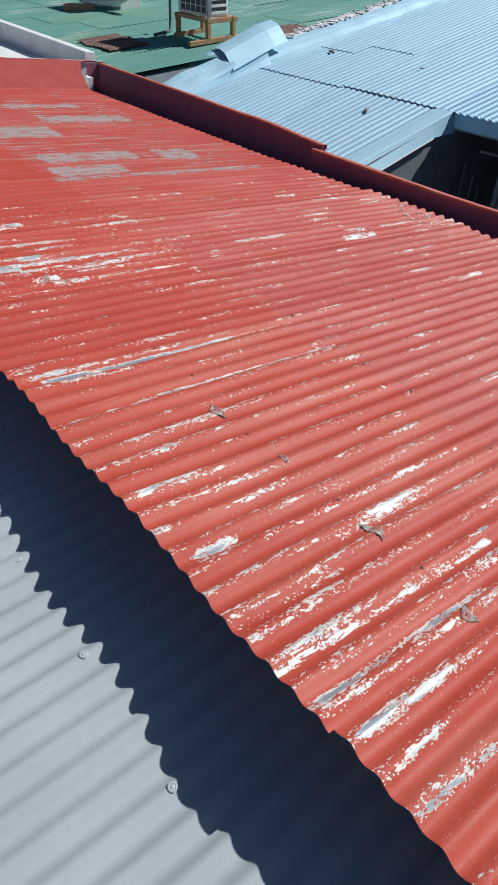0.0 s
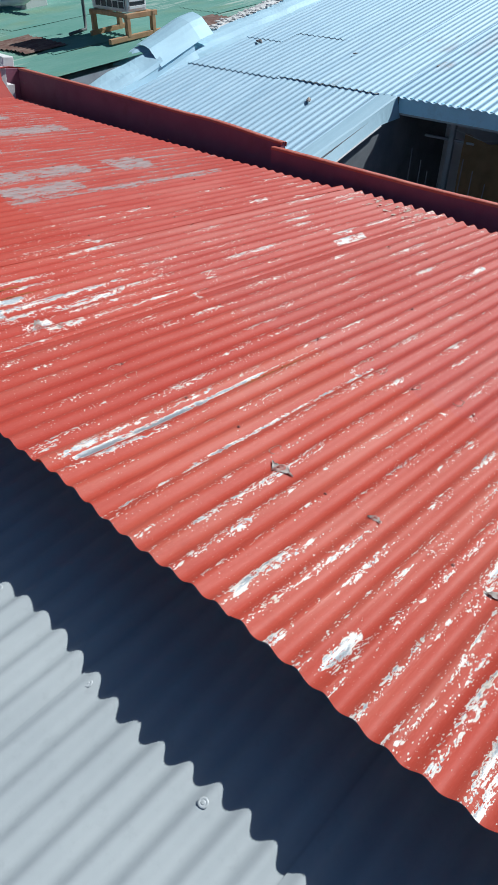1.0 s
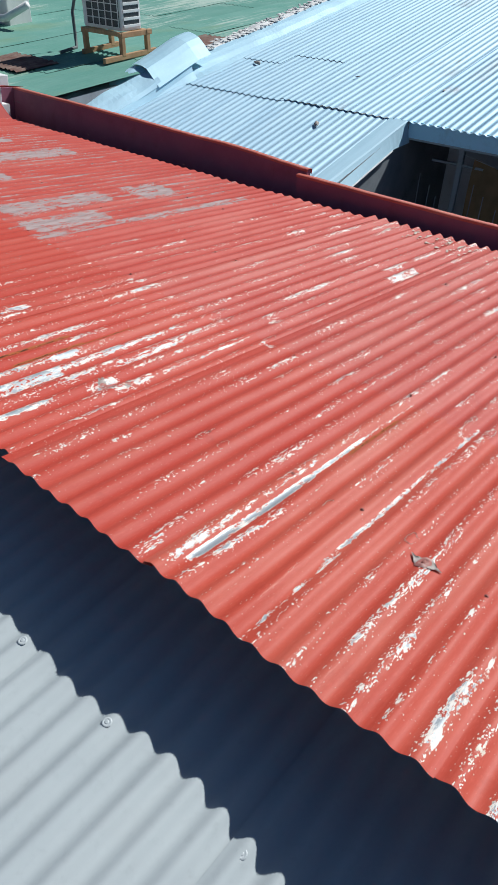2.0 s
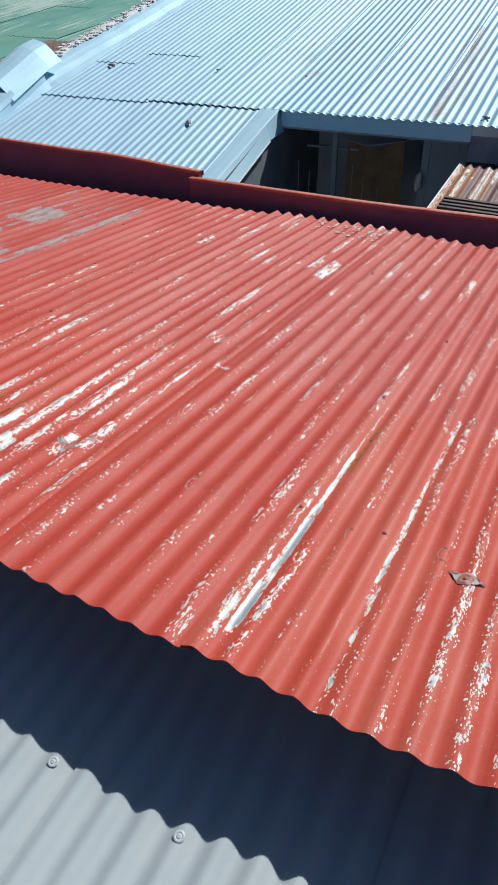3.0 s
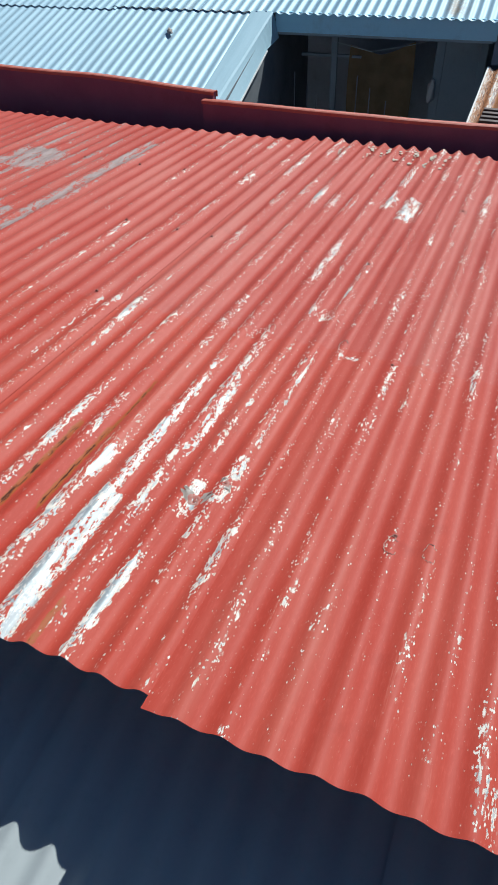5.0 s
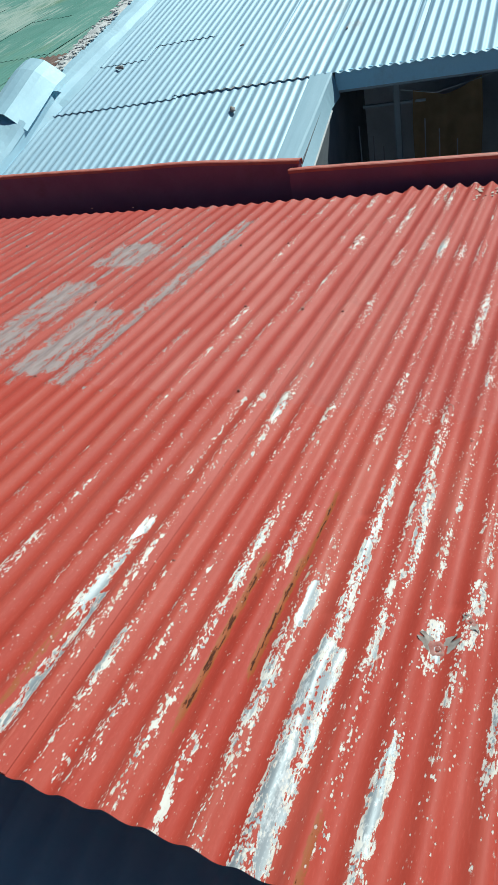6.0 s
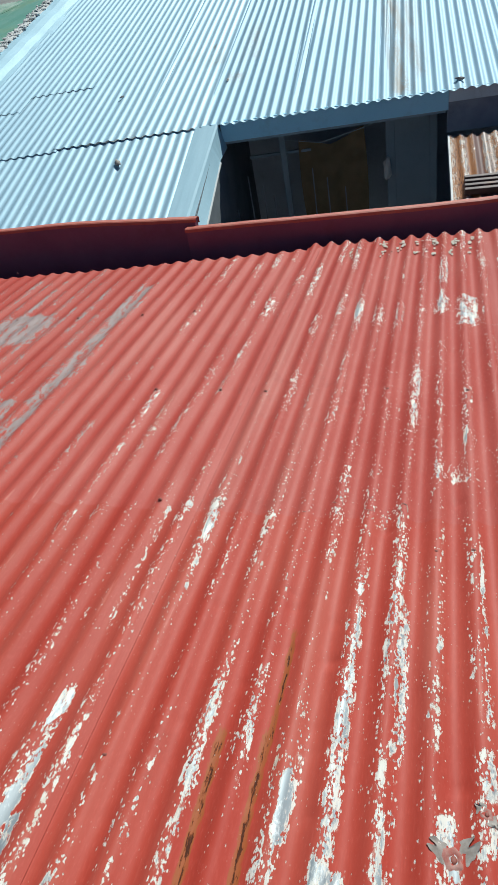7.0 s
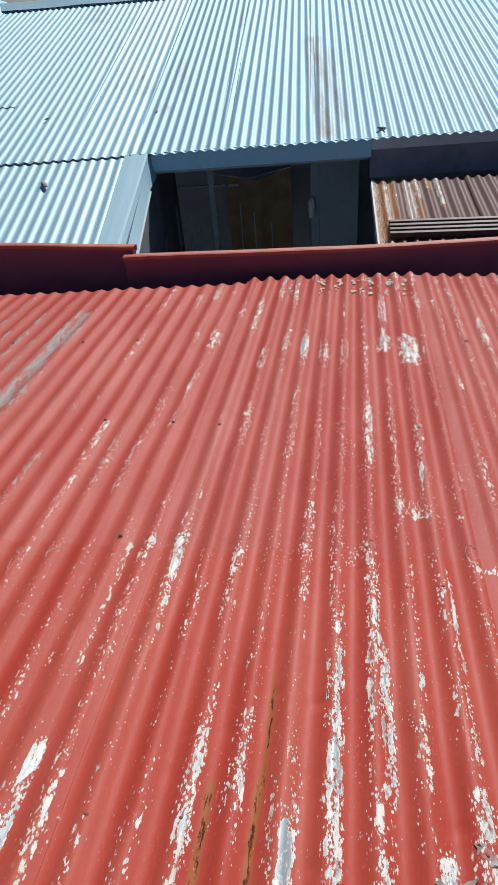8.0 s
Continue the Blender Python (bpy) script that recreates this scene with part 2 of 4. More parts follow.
GREEN = worn_green("green_roof_paint", (0.14, 0.31, 0.255), (0.19, 0.355, 0.30))
RUSTPATCH = coated("rusted_patch", (0.13, 0.06, 0.045), (0.22, 0.15, 0.12), 9, 0.8, (0.06, 0.03, 0.02), 0.6, sx=2.5)
WOOD = coated("raw_timber", (0.40, 0.22, 0.11), (0.52, 0.31, 0.17), 9, 0.7, (0.2, 0.12, 0.07), 0.3, sx=4)
PLASTIC = coated("white_plastic", (0.66, 0.66, 0.64), (0.74, 0.74, 0.72), 5, 0.45, (0.4, 0.38, 0.34), 0.3)
DARKGRILLE = coated("dark_grille", (0.03, 0.035, 0.04), (0.055, 0.06, 0.065), 20, 0.5)
WHITEWALL = coated("white_parapet_paint", (0.72, 0.71, 0.69), (0.8, 0.79, 0.77), 4, 0.7, (0.35, 0.32, 0.29), 0.5)
MORTAR = coated("crumbling_mortar", (0.62, 0.61, 0.59), (0.78, 0.77, 0.75), 14, 0.9, (0.3, 0.27, 0.25), 0.5, bump=0.6, spec=0.2)
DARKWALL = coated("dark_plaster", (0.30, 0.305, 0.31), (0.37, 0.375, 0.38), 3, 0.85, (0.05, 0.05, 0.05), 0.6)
GREYGREEN = coated("grey_blue_board", (0.27, 0.35, 0.41), (0.32, 0.40, 0.46), 4, 0.7)
CLOTH = coated("ochre_cloth", (0.19, 0.14, 0.075), (0.25, 0.18, 0.10), 8, 0.9)
DARKSTEEL = coated("dark_steel", (0.06, 0.045, 0.045), (0.11, 0.08, 0.075), 12, 0.5, (0.2, 0.09, 0.04), 0.3, 0.4)
CONCRETE = coated("yard_concrete", (0.22, 0.21, 0.20), (0.30, 0.29, 0.27), 0.8, 0.9, (0.1, 0.1, 0.09), 0.5)
NAIL = coated("rusty_nail", (0.24, 0.06, 0.045), (0.34, 0.12, 0.09), 60, 0.6)
SCREW = coated("painted_screw", (0.44, 0.475, 0.485), (0.49, 0.52, 0.53), 60, 0.4)
SEALANT = coated("bitumen_rag", (0.30, 0.25, 0.22), (0.48, 0.43, 0.39), 40, 0.85, (0.05, 0.035, 0.03), 0.5)
FELT = coated("painted_over_felt", (0.36, 0.085, 0.065), (0.46, 0.27, 0.23), 45, 0.7, (0.55, 0.50, 0.45), 0.6)
DIRT = coated("plaster_dirt", (0.52, 0.46, 0.38), (0.62, 0.57, 0.49), 50, 0.9, (0.3, 0.25, 0.2), 0.4)
CURL = coated("lifted_paint_edge", (0.58, 0.42, 0.34), (0.68, 0.55, 0.47), 60, 0.7)
DULLBLUE = coated("dull_blue_paint", (0.22, 0.25, 0.31), (0.30, 0.33, 0.39), 6, 0.8, (0.07, 0.07, 0.08), 0.5)
# Pale base colour stands in for lens haze over the dark porch.
PORCH = coated("haze_lifted_porch_paint", (0.50, 0.56, 0.64), (0.58, 0.64, 0.72), 3, 0.85, (0.15, 0.15, 0.16), 0.4)
# Darker plaster for the side walls of yard and porch.
DARKYARD = coated("dark_yard_plaster", (0.15, 0.17, 0.19), (0.22, 0.24, 0.26), 3, 0.9, (0.05, 0.05, 0.05), 0.6)
PIPE = coated("grey_hose", (0.10, 0.12, 0.12), (0.14, 0.16, 0.16), 10, 0.6)

# ---- mesh helpers ----
PITCH = 0.0755
REDPITCH = 0.0715


def obj(name, bm, mat, parent=None, label="", smooth=False):
    me = bpy.data.meshes.new(name)
    bm.normal_update()
    bm.to_mesh(me)
    bm.free()
    me.materials.append(mat)
    if smooth:
        me.polygons.foreach_set("use_smooth", [True] * len(me.polygons))
    ob = new(name, me)
    if parent is not None:
        ob.parent = parent
    if label:
        ob["label"] = label
    return ob


def part(name, bm, mat, parent, label="", smooth=False):
    return obj(name, bm, mat, parent, label, smooth)


def empty(name, m=None):
    ob = new(name)
    ob.empty_display_size = 0.1
    if m is not None:
        ob.matrix_world = m
    return ob


def box(x0, x1, y0, y1, z0, z1, bevel=0.0, bm=None):
    bm = bm or bmesh.new()
    made = bmesh.ops.create_cube(bm, size=1.0)["verts"]
    for v in made:
        v.co = Vector(((x0 + x1) / 2 + v.co.x * (x1 - x0), (y0 + y1) / 2 + v.co.y * (y1 - y0), (z0 + z1) / 2 + v.co.z * (z1 - z0)))
    if bevel:
        edges = list({e for v in made for e in v.link_edges})
        bmesh.ops.bevel(bm, geom=edges, offset=bevel, segments=2, affect="EDGES", profile=0.5)
    return bm


def bar(a, b, w, h, bevel=0.002):
    """A beam of section w x h from a to b."""
    a, b = Vector(a), Vector(b)
    bm = box(-w / 2, w / 2, -h / 2, h / 2, 0, (b - a).length, bevel)
    bm.transform(Matrix.Translation(a) @ (b - a).to_track_quat("Z", "Y").to_matrix().to_4x4())
    return bm


def tube(points, r, seg=10, closed_ends=True):
    bm = bmesh.new()
    pts = [Vector(p) for p in points]
    rings = []
    for i, p in enumerate(pts):
        d = (pts[min(i + 1, len(pts) - 1)] - pts[max(i - 1, 0)]).normalized()
        q = d.to_track_quat("Z", "Y").to_matrix()
        rings.append([bm.verts.new(p + q @ Vector((r * math.cos(k * math.tau / seg), r * math.sin(k * math.tau / seg), 0))) for k in range(seg)])
    for a, b in zip(rings, rings[1:]):
        for k in range(seg):
            bm.faces.new((a[k], a[(k + 1) % seg], b[(k + 1) % seg], b[k]))
    if closed_ends:
        bm.faces.new(rings[0][::-1]), bm.faces.new(rings[-1])
    return bm


def grid_shell(nx, ny, place, thick, down=Vector((0, 0, -1))):
    """A thin shell: place(i, j) gives the top point of a grid; the lower skin lies thick below, with closed rims."""
    bm = bmesh.new()
    top = [[bm.verts.new(place(i, j)) for j in range(ny + 1)] for i in range(nx + 1)]
    low = [[bm.verts.new(v.co + down * thick) for v in col] for col in top]
    for i in range(nx):
        for j in range(ny):
            bm.faces.new((top[i][j], top[i + 1][j], top[i + 1][j + 1], top[i][j + 1]))
            bm.faces.new((low[i][j + 1], low[i + 1][j + 1], low[i + 1][j], low[i][j]))
    rim = []
    for i in range(nx):
        rim.append(bm.faces.new((top[i + 1][0], top[i][0], low[i][0], low[i + 1][0])))
        rim.append(bm.faces.new((top[i][ny], top[i + 1][ny], low[i + 1][ny], low[i][ny])))
    for j in range(ny):
        rim.append(bm.faces.new((top[0][j], top[0][j + 1], low[0][j + 1], low[0][j])))
        rim.append(bm.faces.new((top[nx][j + 1], top[nx][j], low[nx][j], low[nx][j + 1])))
    for f in rim:
        for e in f.edges:
            e.smooth = False
    return bm


def folded(profile, ys, thick=0.0015, wob=0.0, seed=0, along="y"):
    """Sheet metal folded along a line: profile of (x, z) carried along ys, with dents."""
    def place(i, j):
        x, z = profile[i]
        y = ys[j]
        n = noise.noise(Vector((x * 4 + seed, y * 2.3, seed * 3.1))) * wob
        return Vector((x, y, z + n)) if along == "y" else Vector((y, x, z + n))
    return grid_shell(len(profile) - 1, len(ys) - 1, place, thick)


def spread(a, b, n):
    return [a + (b - a) * i / n for i in range(n + 1)]


def wave_sheet(x0, x1, y0, y1, step_y, amp=0.0072, pitch=PITCH, per=10, lift=0.0, tilt=0.0, warp=0.003, seed=0, ragged=0.004, wear=None, thick=0.0008, phase=0.0, dents=None, skew=0.0, shear=0.0, fade=0.0, sag=None, flare=0.0, rolled=False):
    """A corrugated sheet from x0 to x1 and y0 to y1. lift raises it over its neighbour; tilt raises its high-x edge a little, or its low-x edge where it is negative."""
    nx = max(4, round((x1 - x0) / pitch * per))
    ny = max(2, round((y1 - y0) / step_y))
    rnd = random.Random(seed)
    shift = rnd.uniform(-9, 9) if dents is None else 0.0
    dents = seed if dents is None else dents

    def place(i, j):
        x = x0 + (x1 - x0) * i / nx
        f = j / ny
        y = y0 + (y1 - y0 + skew * (x - (x0 + x1) / 2)) * f
        end = ragged * noise.noise(Vector((x * 7, seed * 1.7, 0)))
        y += end * (1 if j in (0, ny) else 0) * (1 if j else -1)
        wv = math.cos(math.tau * (x - phase) / pitch)
        dent = warp * noise.noise(Vector((x * 2.2 + shift, y * 1.1, dents))) + 0.35 * warp * noise.noise(Vector((x * 11, y * 5, dents + 4)))
        edge = (x - x0) / (x1 - x0)
        tail = max(0.0, 1 - y / fade) if fade else 1.0
        z = amp * (1 + flare * max(0.0, f - 0.8) * 5) * (wv + 0.06 * math.cos(2 * math.tau * (x - phase) / pitch)) + dent + lift + max(tilt, 0.0) * edge**14 + max(-tilt, 0.0) * (min(1.0, 0.04 + 0.36 * i) if rolled else 1.0) * tail * (1 - edge)**9
        return Vector((x + shear * y, y, z + (sag(x, y) if sag else 0.0)))

    bm = grid_shell(nx, ny, place, thick)
    if wear is not None:
        lw, lr, lo, lc = (bm.verts.layers.float.new(k) for k in ("wear", "rust", "old", "crest"))
        for v in bm.verts:
            v[lw], v[lr], v[lo] = wear(v.co.x, v.co.y)
            v[lc] = math.cos(math.tau * (v.co.x - phase) / pitch)
    return bm


# ---- ground and distance ----
ground = obj("ground", box(-400, 400, -400, 400, -0.4, 0.0), CONCRETE)
tagged(ground, "worn grey concrete yard ground between the buildings", "ground", kind="structure")

# ---- red roof ----
ROOF = pose(0, 0, 3.0, -7, 0, 0)
red_roof = tagged(empty("red_roof", ROOF), "weathered red corrugated metal roof with peeling paint", "roof", kind="structure")

# worn stretches of paint: x, from y, to y, half width, strength
WORN = [
    (0.213, 0.10, 0.52, 0.010, 2.1), (0.209, 0.45, 0.80, 0.006, 1.8), (0.207, 0.75, 1.12, 0.010, 0.9), (0.188, 0.05, 0.6, 0.008, 0.9), (0.255, 0.04, 0.33, 0.016, 0.8), (0.436, 0.0, 0.34, 0.008, 1.2), (0.429, 0.3, 1.14, 0.009, 1.2),
    (-0.51, 0.15, 0.48, 0.022, 0.7), (-0.69, 0.42, 0.84, 0.020, 0.5), (-0.452, 0.55, 1.06, 0.008, 1.1), (-0.455, 2.10, 2.33, 0.042, 1.15), (-0.54, 2.2, 2.34, 0.04, 1.0),
    (-1.165, 2.27, 2.37, 0.030, 0.9), (0.19, 2.24, 2.44, 0.03, 0.95), (0.125, 0.01, 0.07, 0.012, 1.1), (0.12, 0.2, 0.3, 0.008, 0.8),
    (1.42, 0.0, 0.72, 0.012, 1.2), (1.515, 0.0, 0.56, 0.013, 1.25), (1.61, 0.02, 0.3, 0.011, 1.1), (1.685, 0.02, 0.18, 0.012, 1.1),
    (1.77, 0.0, 0.25, 0.012, 1.2), (1.075, 0.05, 0.16, 0.025, 1.2), (1.06, 0.45, 0.76, 0.018, 0.8), (1.20, 0.40, 0.75, 0.022, 1.0),
    (1.285, 0.0, 0.33, 0.016, 0.9), (0.69, 0.18, 0.25, 0.014, 1.0), (0.58, 0.05, 0.5, 0.016, 0.5), (0.86, 0.1, 0.6, 0.015, 0.6),
    (-0.67, 0.0, 0.37, 0.028, 1.5), (-0.59, 0.05, 0.86, 0.018, 0.85), (-0.53, 0.05, 0.27, 0.014, 1.1), (-1.157, 0.32, 0.58, 0.012, 1.6), (-1.142, 0.08, 0.36, 0.014, 1.6),
    (-1.005, 0.03, 0.12, 0.020, 0.9), (-0.445, 0.42, 1.08, 0.012, 0.5), (-0.668, 0.40, 0.90, 0.013, 1.05), (-0.587, 0.55, 0.80, 0.014, 1.2), (-0.738, 0.42, 0.49, 0.012, 1.5), (-0.62, 0.55, 0.9, 0.03, 0.6), (-0.73, 0.42, 0.62, 0.020, 0.9),
    (-1.152, 0.75, 1.15, 0.010, 0.95), (-1.212, 0.76, 1.04, 0.009, 0.85), (-0.515, 0.38, 0.47, 0.026, 1.1), (-0.452, 0.44, 0.56, 0.02, 1.0), (-0.64, 1.07, 1.13, 0.03, 0.9), (-0.50, 1.25, 1.30, 0.04, 1.0), (-1.09, 0.42, 0.52, 0.02, 0.8),
    (-2.3, 1.1, 2.7, 0.40, 0.62), (-3.4, 1.2, 2.5, 0.5, 0.6), (-2.92, 1.15, 1.6, 0.16, 1.6), (-1.79, 1.1, 2.6, 0.04, 1.2), (-2.24, 1.2, 1.85, 0.10, 1.5), (-3.28, 1.7, 2.4, 0.11, 1.6),
    (-3.74, 1.6, 2.2, 0.07, 1.6), (-1.95, 1.15, 1.6, 0.09, 1.5), (-2.2, 2.05, 2.3, 0.13, 1.4), (-1.53, 1.2, 1.45, 0.02, 0.6),
    (-2.55, 1.4, 2.0, 0.06, 0.6), (-0.86, 2.88, 3.1, 0.06, 0.5), (-0.42, 2.7, 3.1, 0.05, 0.55), (-0.05, 2.75, 3.1, 0.05, 0.5),
    (1.15, 0.0, 0.98, 0.60, 0.58), (-0.72, 0.0, 1.10, 0.42, 0.48), (0.1, 0.1, 1.1, 0.5, 0.22), (-0.3, 1.0, 2.9, 0.7, 0.30), (-1.1, 0.3, 1.1, 0.3, 0.35),
    (-0.82, 2.2, 2.3, 0.03, 0.5), (0.55, 1.02, 1.15, 0.05, 0.5), (0.05, 1.05, 1.12, 0.03, 0.4), (-1.9, 0.3, 0.7, 0.03, 0.6),
]
RUSTED = [
    (0.225, 0.72, 0.98, 0.010, 1.0), (-0.862, 0.18, 0.55, 0.009, 1.05), (-0.788, 0.30, 0.56, 0.008, 1.1), (-0.782, 0.55, 0.76, 0.007, 1.05),
    (-1.17, 0.10, 0.3, 0.010, 0.8), (-0.60, 0.0, 0.10, 0.008, 0.9), (-0.535, 2.85, 3.05, 0.012, 0.7),
    (-0.22, 2.8, 3.05, 0.012, 0.6), (-0.75, 2.7, 3.0, 0.015, 0.6),
]


def field(x, y, stretches):
    best = 0.0
    for sx, a, b, half, s in stretches:
        dx = abs(x - sx) / half
        if dx < 2.2 and a - 0.06 < y < b + 0.06:
            dy = max(a - y, y - b, 0.0) / 0.06
            best = max(best, s * max(0.0, 1 - 0.42 * dx * dx) * (1 - dy))
    return best


PHASE = -0.179
LAP = 1.08
rn = random.Random(3)
NAILS = [(0.179, 0.50), (0.179, 1.15), (-0.465, 1.01), (-0.465, 1.65), (-1.18, 1.66), (0.393, 0.51), (0.894, 0.48), (-0.107, 0.48), (0.75, 0.46), (1.537, 0.45), (-0.537, 1.0), (-0.895, 1.04), (-0.251, 2.27), (-0.68, 1.66), (-0.036, 2.28)]
for y in (0.47, LAP + 0.02, 1.67, 2.27, 2.86):
    for i in range(-58, 46, 4):
        x = PHASE + (i + rn.choice((0, 0, 1, 2))) * REDPITCH
        yy = y + rn.uniform(-0.03, 0.03)
        if rn.random() < 0.62 and -4.35 < x < 3.1 and all(abs(x - p) + abs(yy - q) > 0.12 for p, q in NAILS):
            NAILS.append((x, yy))
SPOTS = {}
for x, y in NAILS:
    SPOTS.setdefault(round(x / 0.2), []).append((x + rn.uniform(-0.008, 0.008), y - rn.uniform(0.0, 0.03), rn.uniform(0.010, 0.020), rn.uniform(0.012, 0.04), rn.uniform(0.3, 0.85)))


def red_wear(x, y):
    w = field(x, y, WORN)
    c = round(x / 0.2)
    for k in (c - 1, c, c + 1):
        for sx, sy, rx, ry, s in SPOTS.get(k, ()):
            d = ((x - sx) / rx) ** 2 + ((y - sy) / ry) ** 2
            if d < 2.0:
                w = max(w, s * (1 - 0.5 * d))
    # paint broken along the end lap and the far edge
    d = abs(y - LAP + 0.015) / 0.032
    if d < 1:
        w = max(w, (1 - d) * (0.4 + 1.6 * max(0.0, noise.noise(Vector((x * 13, 4.2, 0))))))
    if y > 2.72:
        w = max(w, min(1.0, (y - 2.72) / 0.2) * 0.75 * max(0.0, noise.noise(Vector((x * 17, y * 5, 9)))))
    # third value greys bare zinc left of x -1.45, where no glint falls
    return w, field(x, y, RUSTED), min(1.0, max(0.0, (-1.45 - x) / 0.15))


LAPS = [3.18, 2.22, 1.54, 0.83, 0.15, -0.39, -1.11, -1.78, -2.45, -3.12, -3.80, -4.52]
EAVES = [0.010, 0.009, -0.002, -0.004, -0.009, 0.011, 0.008, 0.0, -0.006, 0.0, -0.006]
TOPS = [3.02, 3.02, 3.02, 3.02, 3.02, 3.035, 2.915, 2.84, 2.79, 2.75, 2.70]


def eave_sag(x, y):
    """The nearer sheets droop between their laps at the high edge."""
    return -0.009 * math.cos(math.tau * (x - 0.53) / 0.66) * max(0.0, 1 - y / 0.4) ** 2 * min(1.0, max(0.0, (x - 0.1) / 0.2))


CRIMPS = [(rn.uniform(-1.12, -0.42), rn.uniform(0.35, 2.0), rn.uniform(0.001, 0.0028)) for _ in range(70)]


def crimped(x, y):
    """Foot-worn creases across the flanks of one run of sheets."""
    z = 0.0
    for cx, cy, d in CRIMPS:
        if abs(y - cy) < 0.03 and abs(x - cx) < 0.04:
            z -= d * math.exp(-((x - cx) / 0.016) ** 2 - ((y - cy - 6 * (x - cx) ** 2) / 0.008) ** 2)
    return z


def grey_sag(x, y):
    return 0.007 * math.cos(math.tau * (x - 0.43) / 0.645) * min(1.0, max(0.0, (x + 0.1) / 0.3))


for k, (xr, xl) in enumerate(zip(LAPS, LAPS[1:])):
    tilt = {3: -0.007, 4: -0.014}.get(k, 0.0008)
    amp = {3: 0.0070, 4: 0.0058, 5: 0.0074}.get(k, 0.0072 if k < 4 else 0.0058 if k == 6 else 0.0046 if k == 7 else 0.0038)
    reach = {3: 0.0, 4: -0.01}.get(k, 0.035)
    skew = 0.8 * (TOPS[max(k - 1, 0)] - TOPS[min(k + 1, 10)]) / (LAPS[max(k - 1, 0)] - LAPS[min(k + 1, 10)])
    high = wave_sheet(xl - reach, xr + 0.03, 1.0, TOPS[k] + 0.02, 0.012 if k == 5 else 0.024, sag=crimped if k == 5 else None, tilt=tilt if k == 4 else 0.0008, seed=30 + k, amp=amp, wear=red_wear, pitch=REDPITCH, phase=PHASE, dents=7, skew=skew, rolled=True, flare=0.45 if k in (3, 4, 5) else 0.0, ragged=0.012)
    part("roof_sheet", high, REDFAR, red_roof, smooth=True)
    low = wave_sheet(xl - reach, xr + 0.03, EAVES[k], LAP + 0.02, 0.010 if k == 5 else 0.020, lift=0.0014 + (0.0 if k < 5 else 0.0006), tilt=tilt, fade=0.55 if k == 3 else 0.0, seed=10 + k, amp=amp, wear=red_wear, pitch=REDPITCH, phase=PHASE, dents=7, ragged=0.006, sag=crimped if k == 5 else eave_sag, rolled=k == 4)
    part("roof_sheet", low, REDWARM if k < 4 else RED, red_roof, smooth=True)

# ---- gutter and parapet behind the red roof ----
def lip(x0, x1, line, n, seed):
    """An upstand along x: line(x) gives y and height of its front top edge, in the roof's own frame."""
    def face(i, j):
        x = x0 + (x1 - x0) * i / n
        y, h = line(x)
        w = 0.004 * noise.noise(Vector((x * 2, seed, 0)))
        return Vector((x, y + w * j + 0.004 * (1 - j), -0.12 + (h + 0.12 - 0.006) * j))

    def cap(i, j):
        x = x0 - 0.006 + (x1 - x0 + 0.012) * i / n
        y, h = line(x)
        w = 0.004 * noise.noise(Vector((x * 2, seed, 0))) + 0.002 * noise.noise(Vector((x * 9, seed, 5)))
        yy, zz = ((-0.004, -0.016), (-0.004, -0.003), (0.003, 0.001), (0.042, 0.0), (0.048, -0.004), (0.048, -0.03))[j]
        return Vector((x, y + yy + w, h + zz + w * 0.6))

    return grid_shell(n, 1, face, 0.04, Vector((0, 1, 0))), grid_shell(n, 5, cap, 0.002, Vector((0, 0.3, -1)))


def left_line(x):
    f = max(0.0, (x + 4.85) / 3.13)
    return 3.12 - 0.03 * f, 0.146 + 0.014 * math.sin(math.pi * min(1, f * 0.95)) + 0.012 * math.exp(-((x + 2.35) / 0.35) ** 2)


def right_line(x):
    return 3.03 + 0.128 * (x + 1.72), 0.114 - 0.012 * min(1, max(0, (x + 1.7) / 1.0)) + 0.003 * math.sin(3 * x)


for line, x0, x1, n, s in ((left_line, -5.06, -1.70, 60, 1), (right_line, -1.73, 3.2, 70, 2)):
    lp = tagged(empty("parapet", ROOF), "red painted gutter upstand, purple shade in its colour, with a sunlit folded cap", "parapet", kind="structure")
    f, c = lip(x0, x1, line, n, s)
    part("upstand", f, LIPSHADE, lp)
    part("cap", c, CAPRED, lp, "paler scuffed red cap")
gutter = obj("gutter", box(-5.04, 3.2, 2.62, 3.14, -0.13, -0.118), LIPSHADE)
gutter.matrix_world = ROOF
tagged(gutter, "red painted box gutter floor behind the sheets", "gutter", kind="structure")

# plaster crumbs and dirt lodged in the grooves at the gutter edge
crumbs = bmesh.new()
rc = random.Random(11)
for i in range(100):
    g = rc.choice((-11, -9, -8, -7, -6, -6, -5, -5, -4, -3, -2)) + 0.5
    x = PHASE + g * REDPITCH + rc.gauss(0, 0.009)
    y = rc.uniform(2.80, 3.0) if rc.random() < 0.5 else rc.uniform(2.93, 3.02)
    z = 0.0064 * math.cos(math.tau * (x - PHASE) / REDPITCH) + 0.002
    bmesh.ops.create_icosphere(crumbs, subdivisions=1, radius=1.0, matrix=Matrix.Translation((x, y, z)) @ Matrix.Diagonal((rc.uniform(0.003, 0.010), rc.uniform(0.004, 0.018), rc.uniform(0.0006, 0.0018), 1)) @ Euler((rc.random(), rc.random(), rc.random())).to_matrix().to_4x4())
dirt = obj("dirt", crumbs, DIRT)
dirt.matrix_world = ROOF
tagged(dirt, "pale plaster crumbs and dirt lodged in the roof grooves", "dirt", kind="stuff")

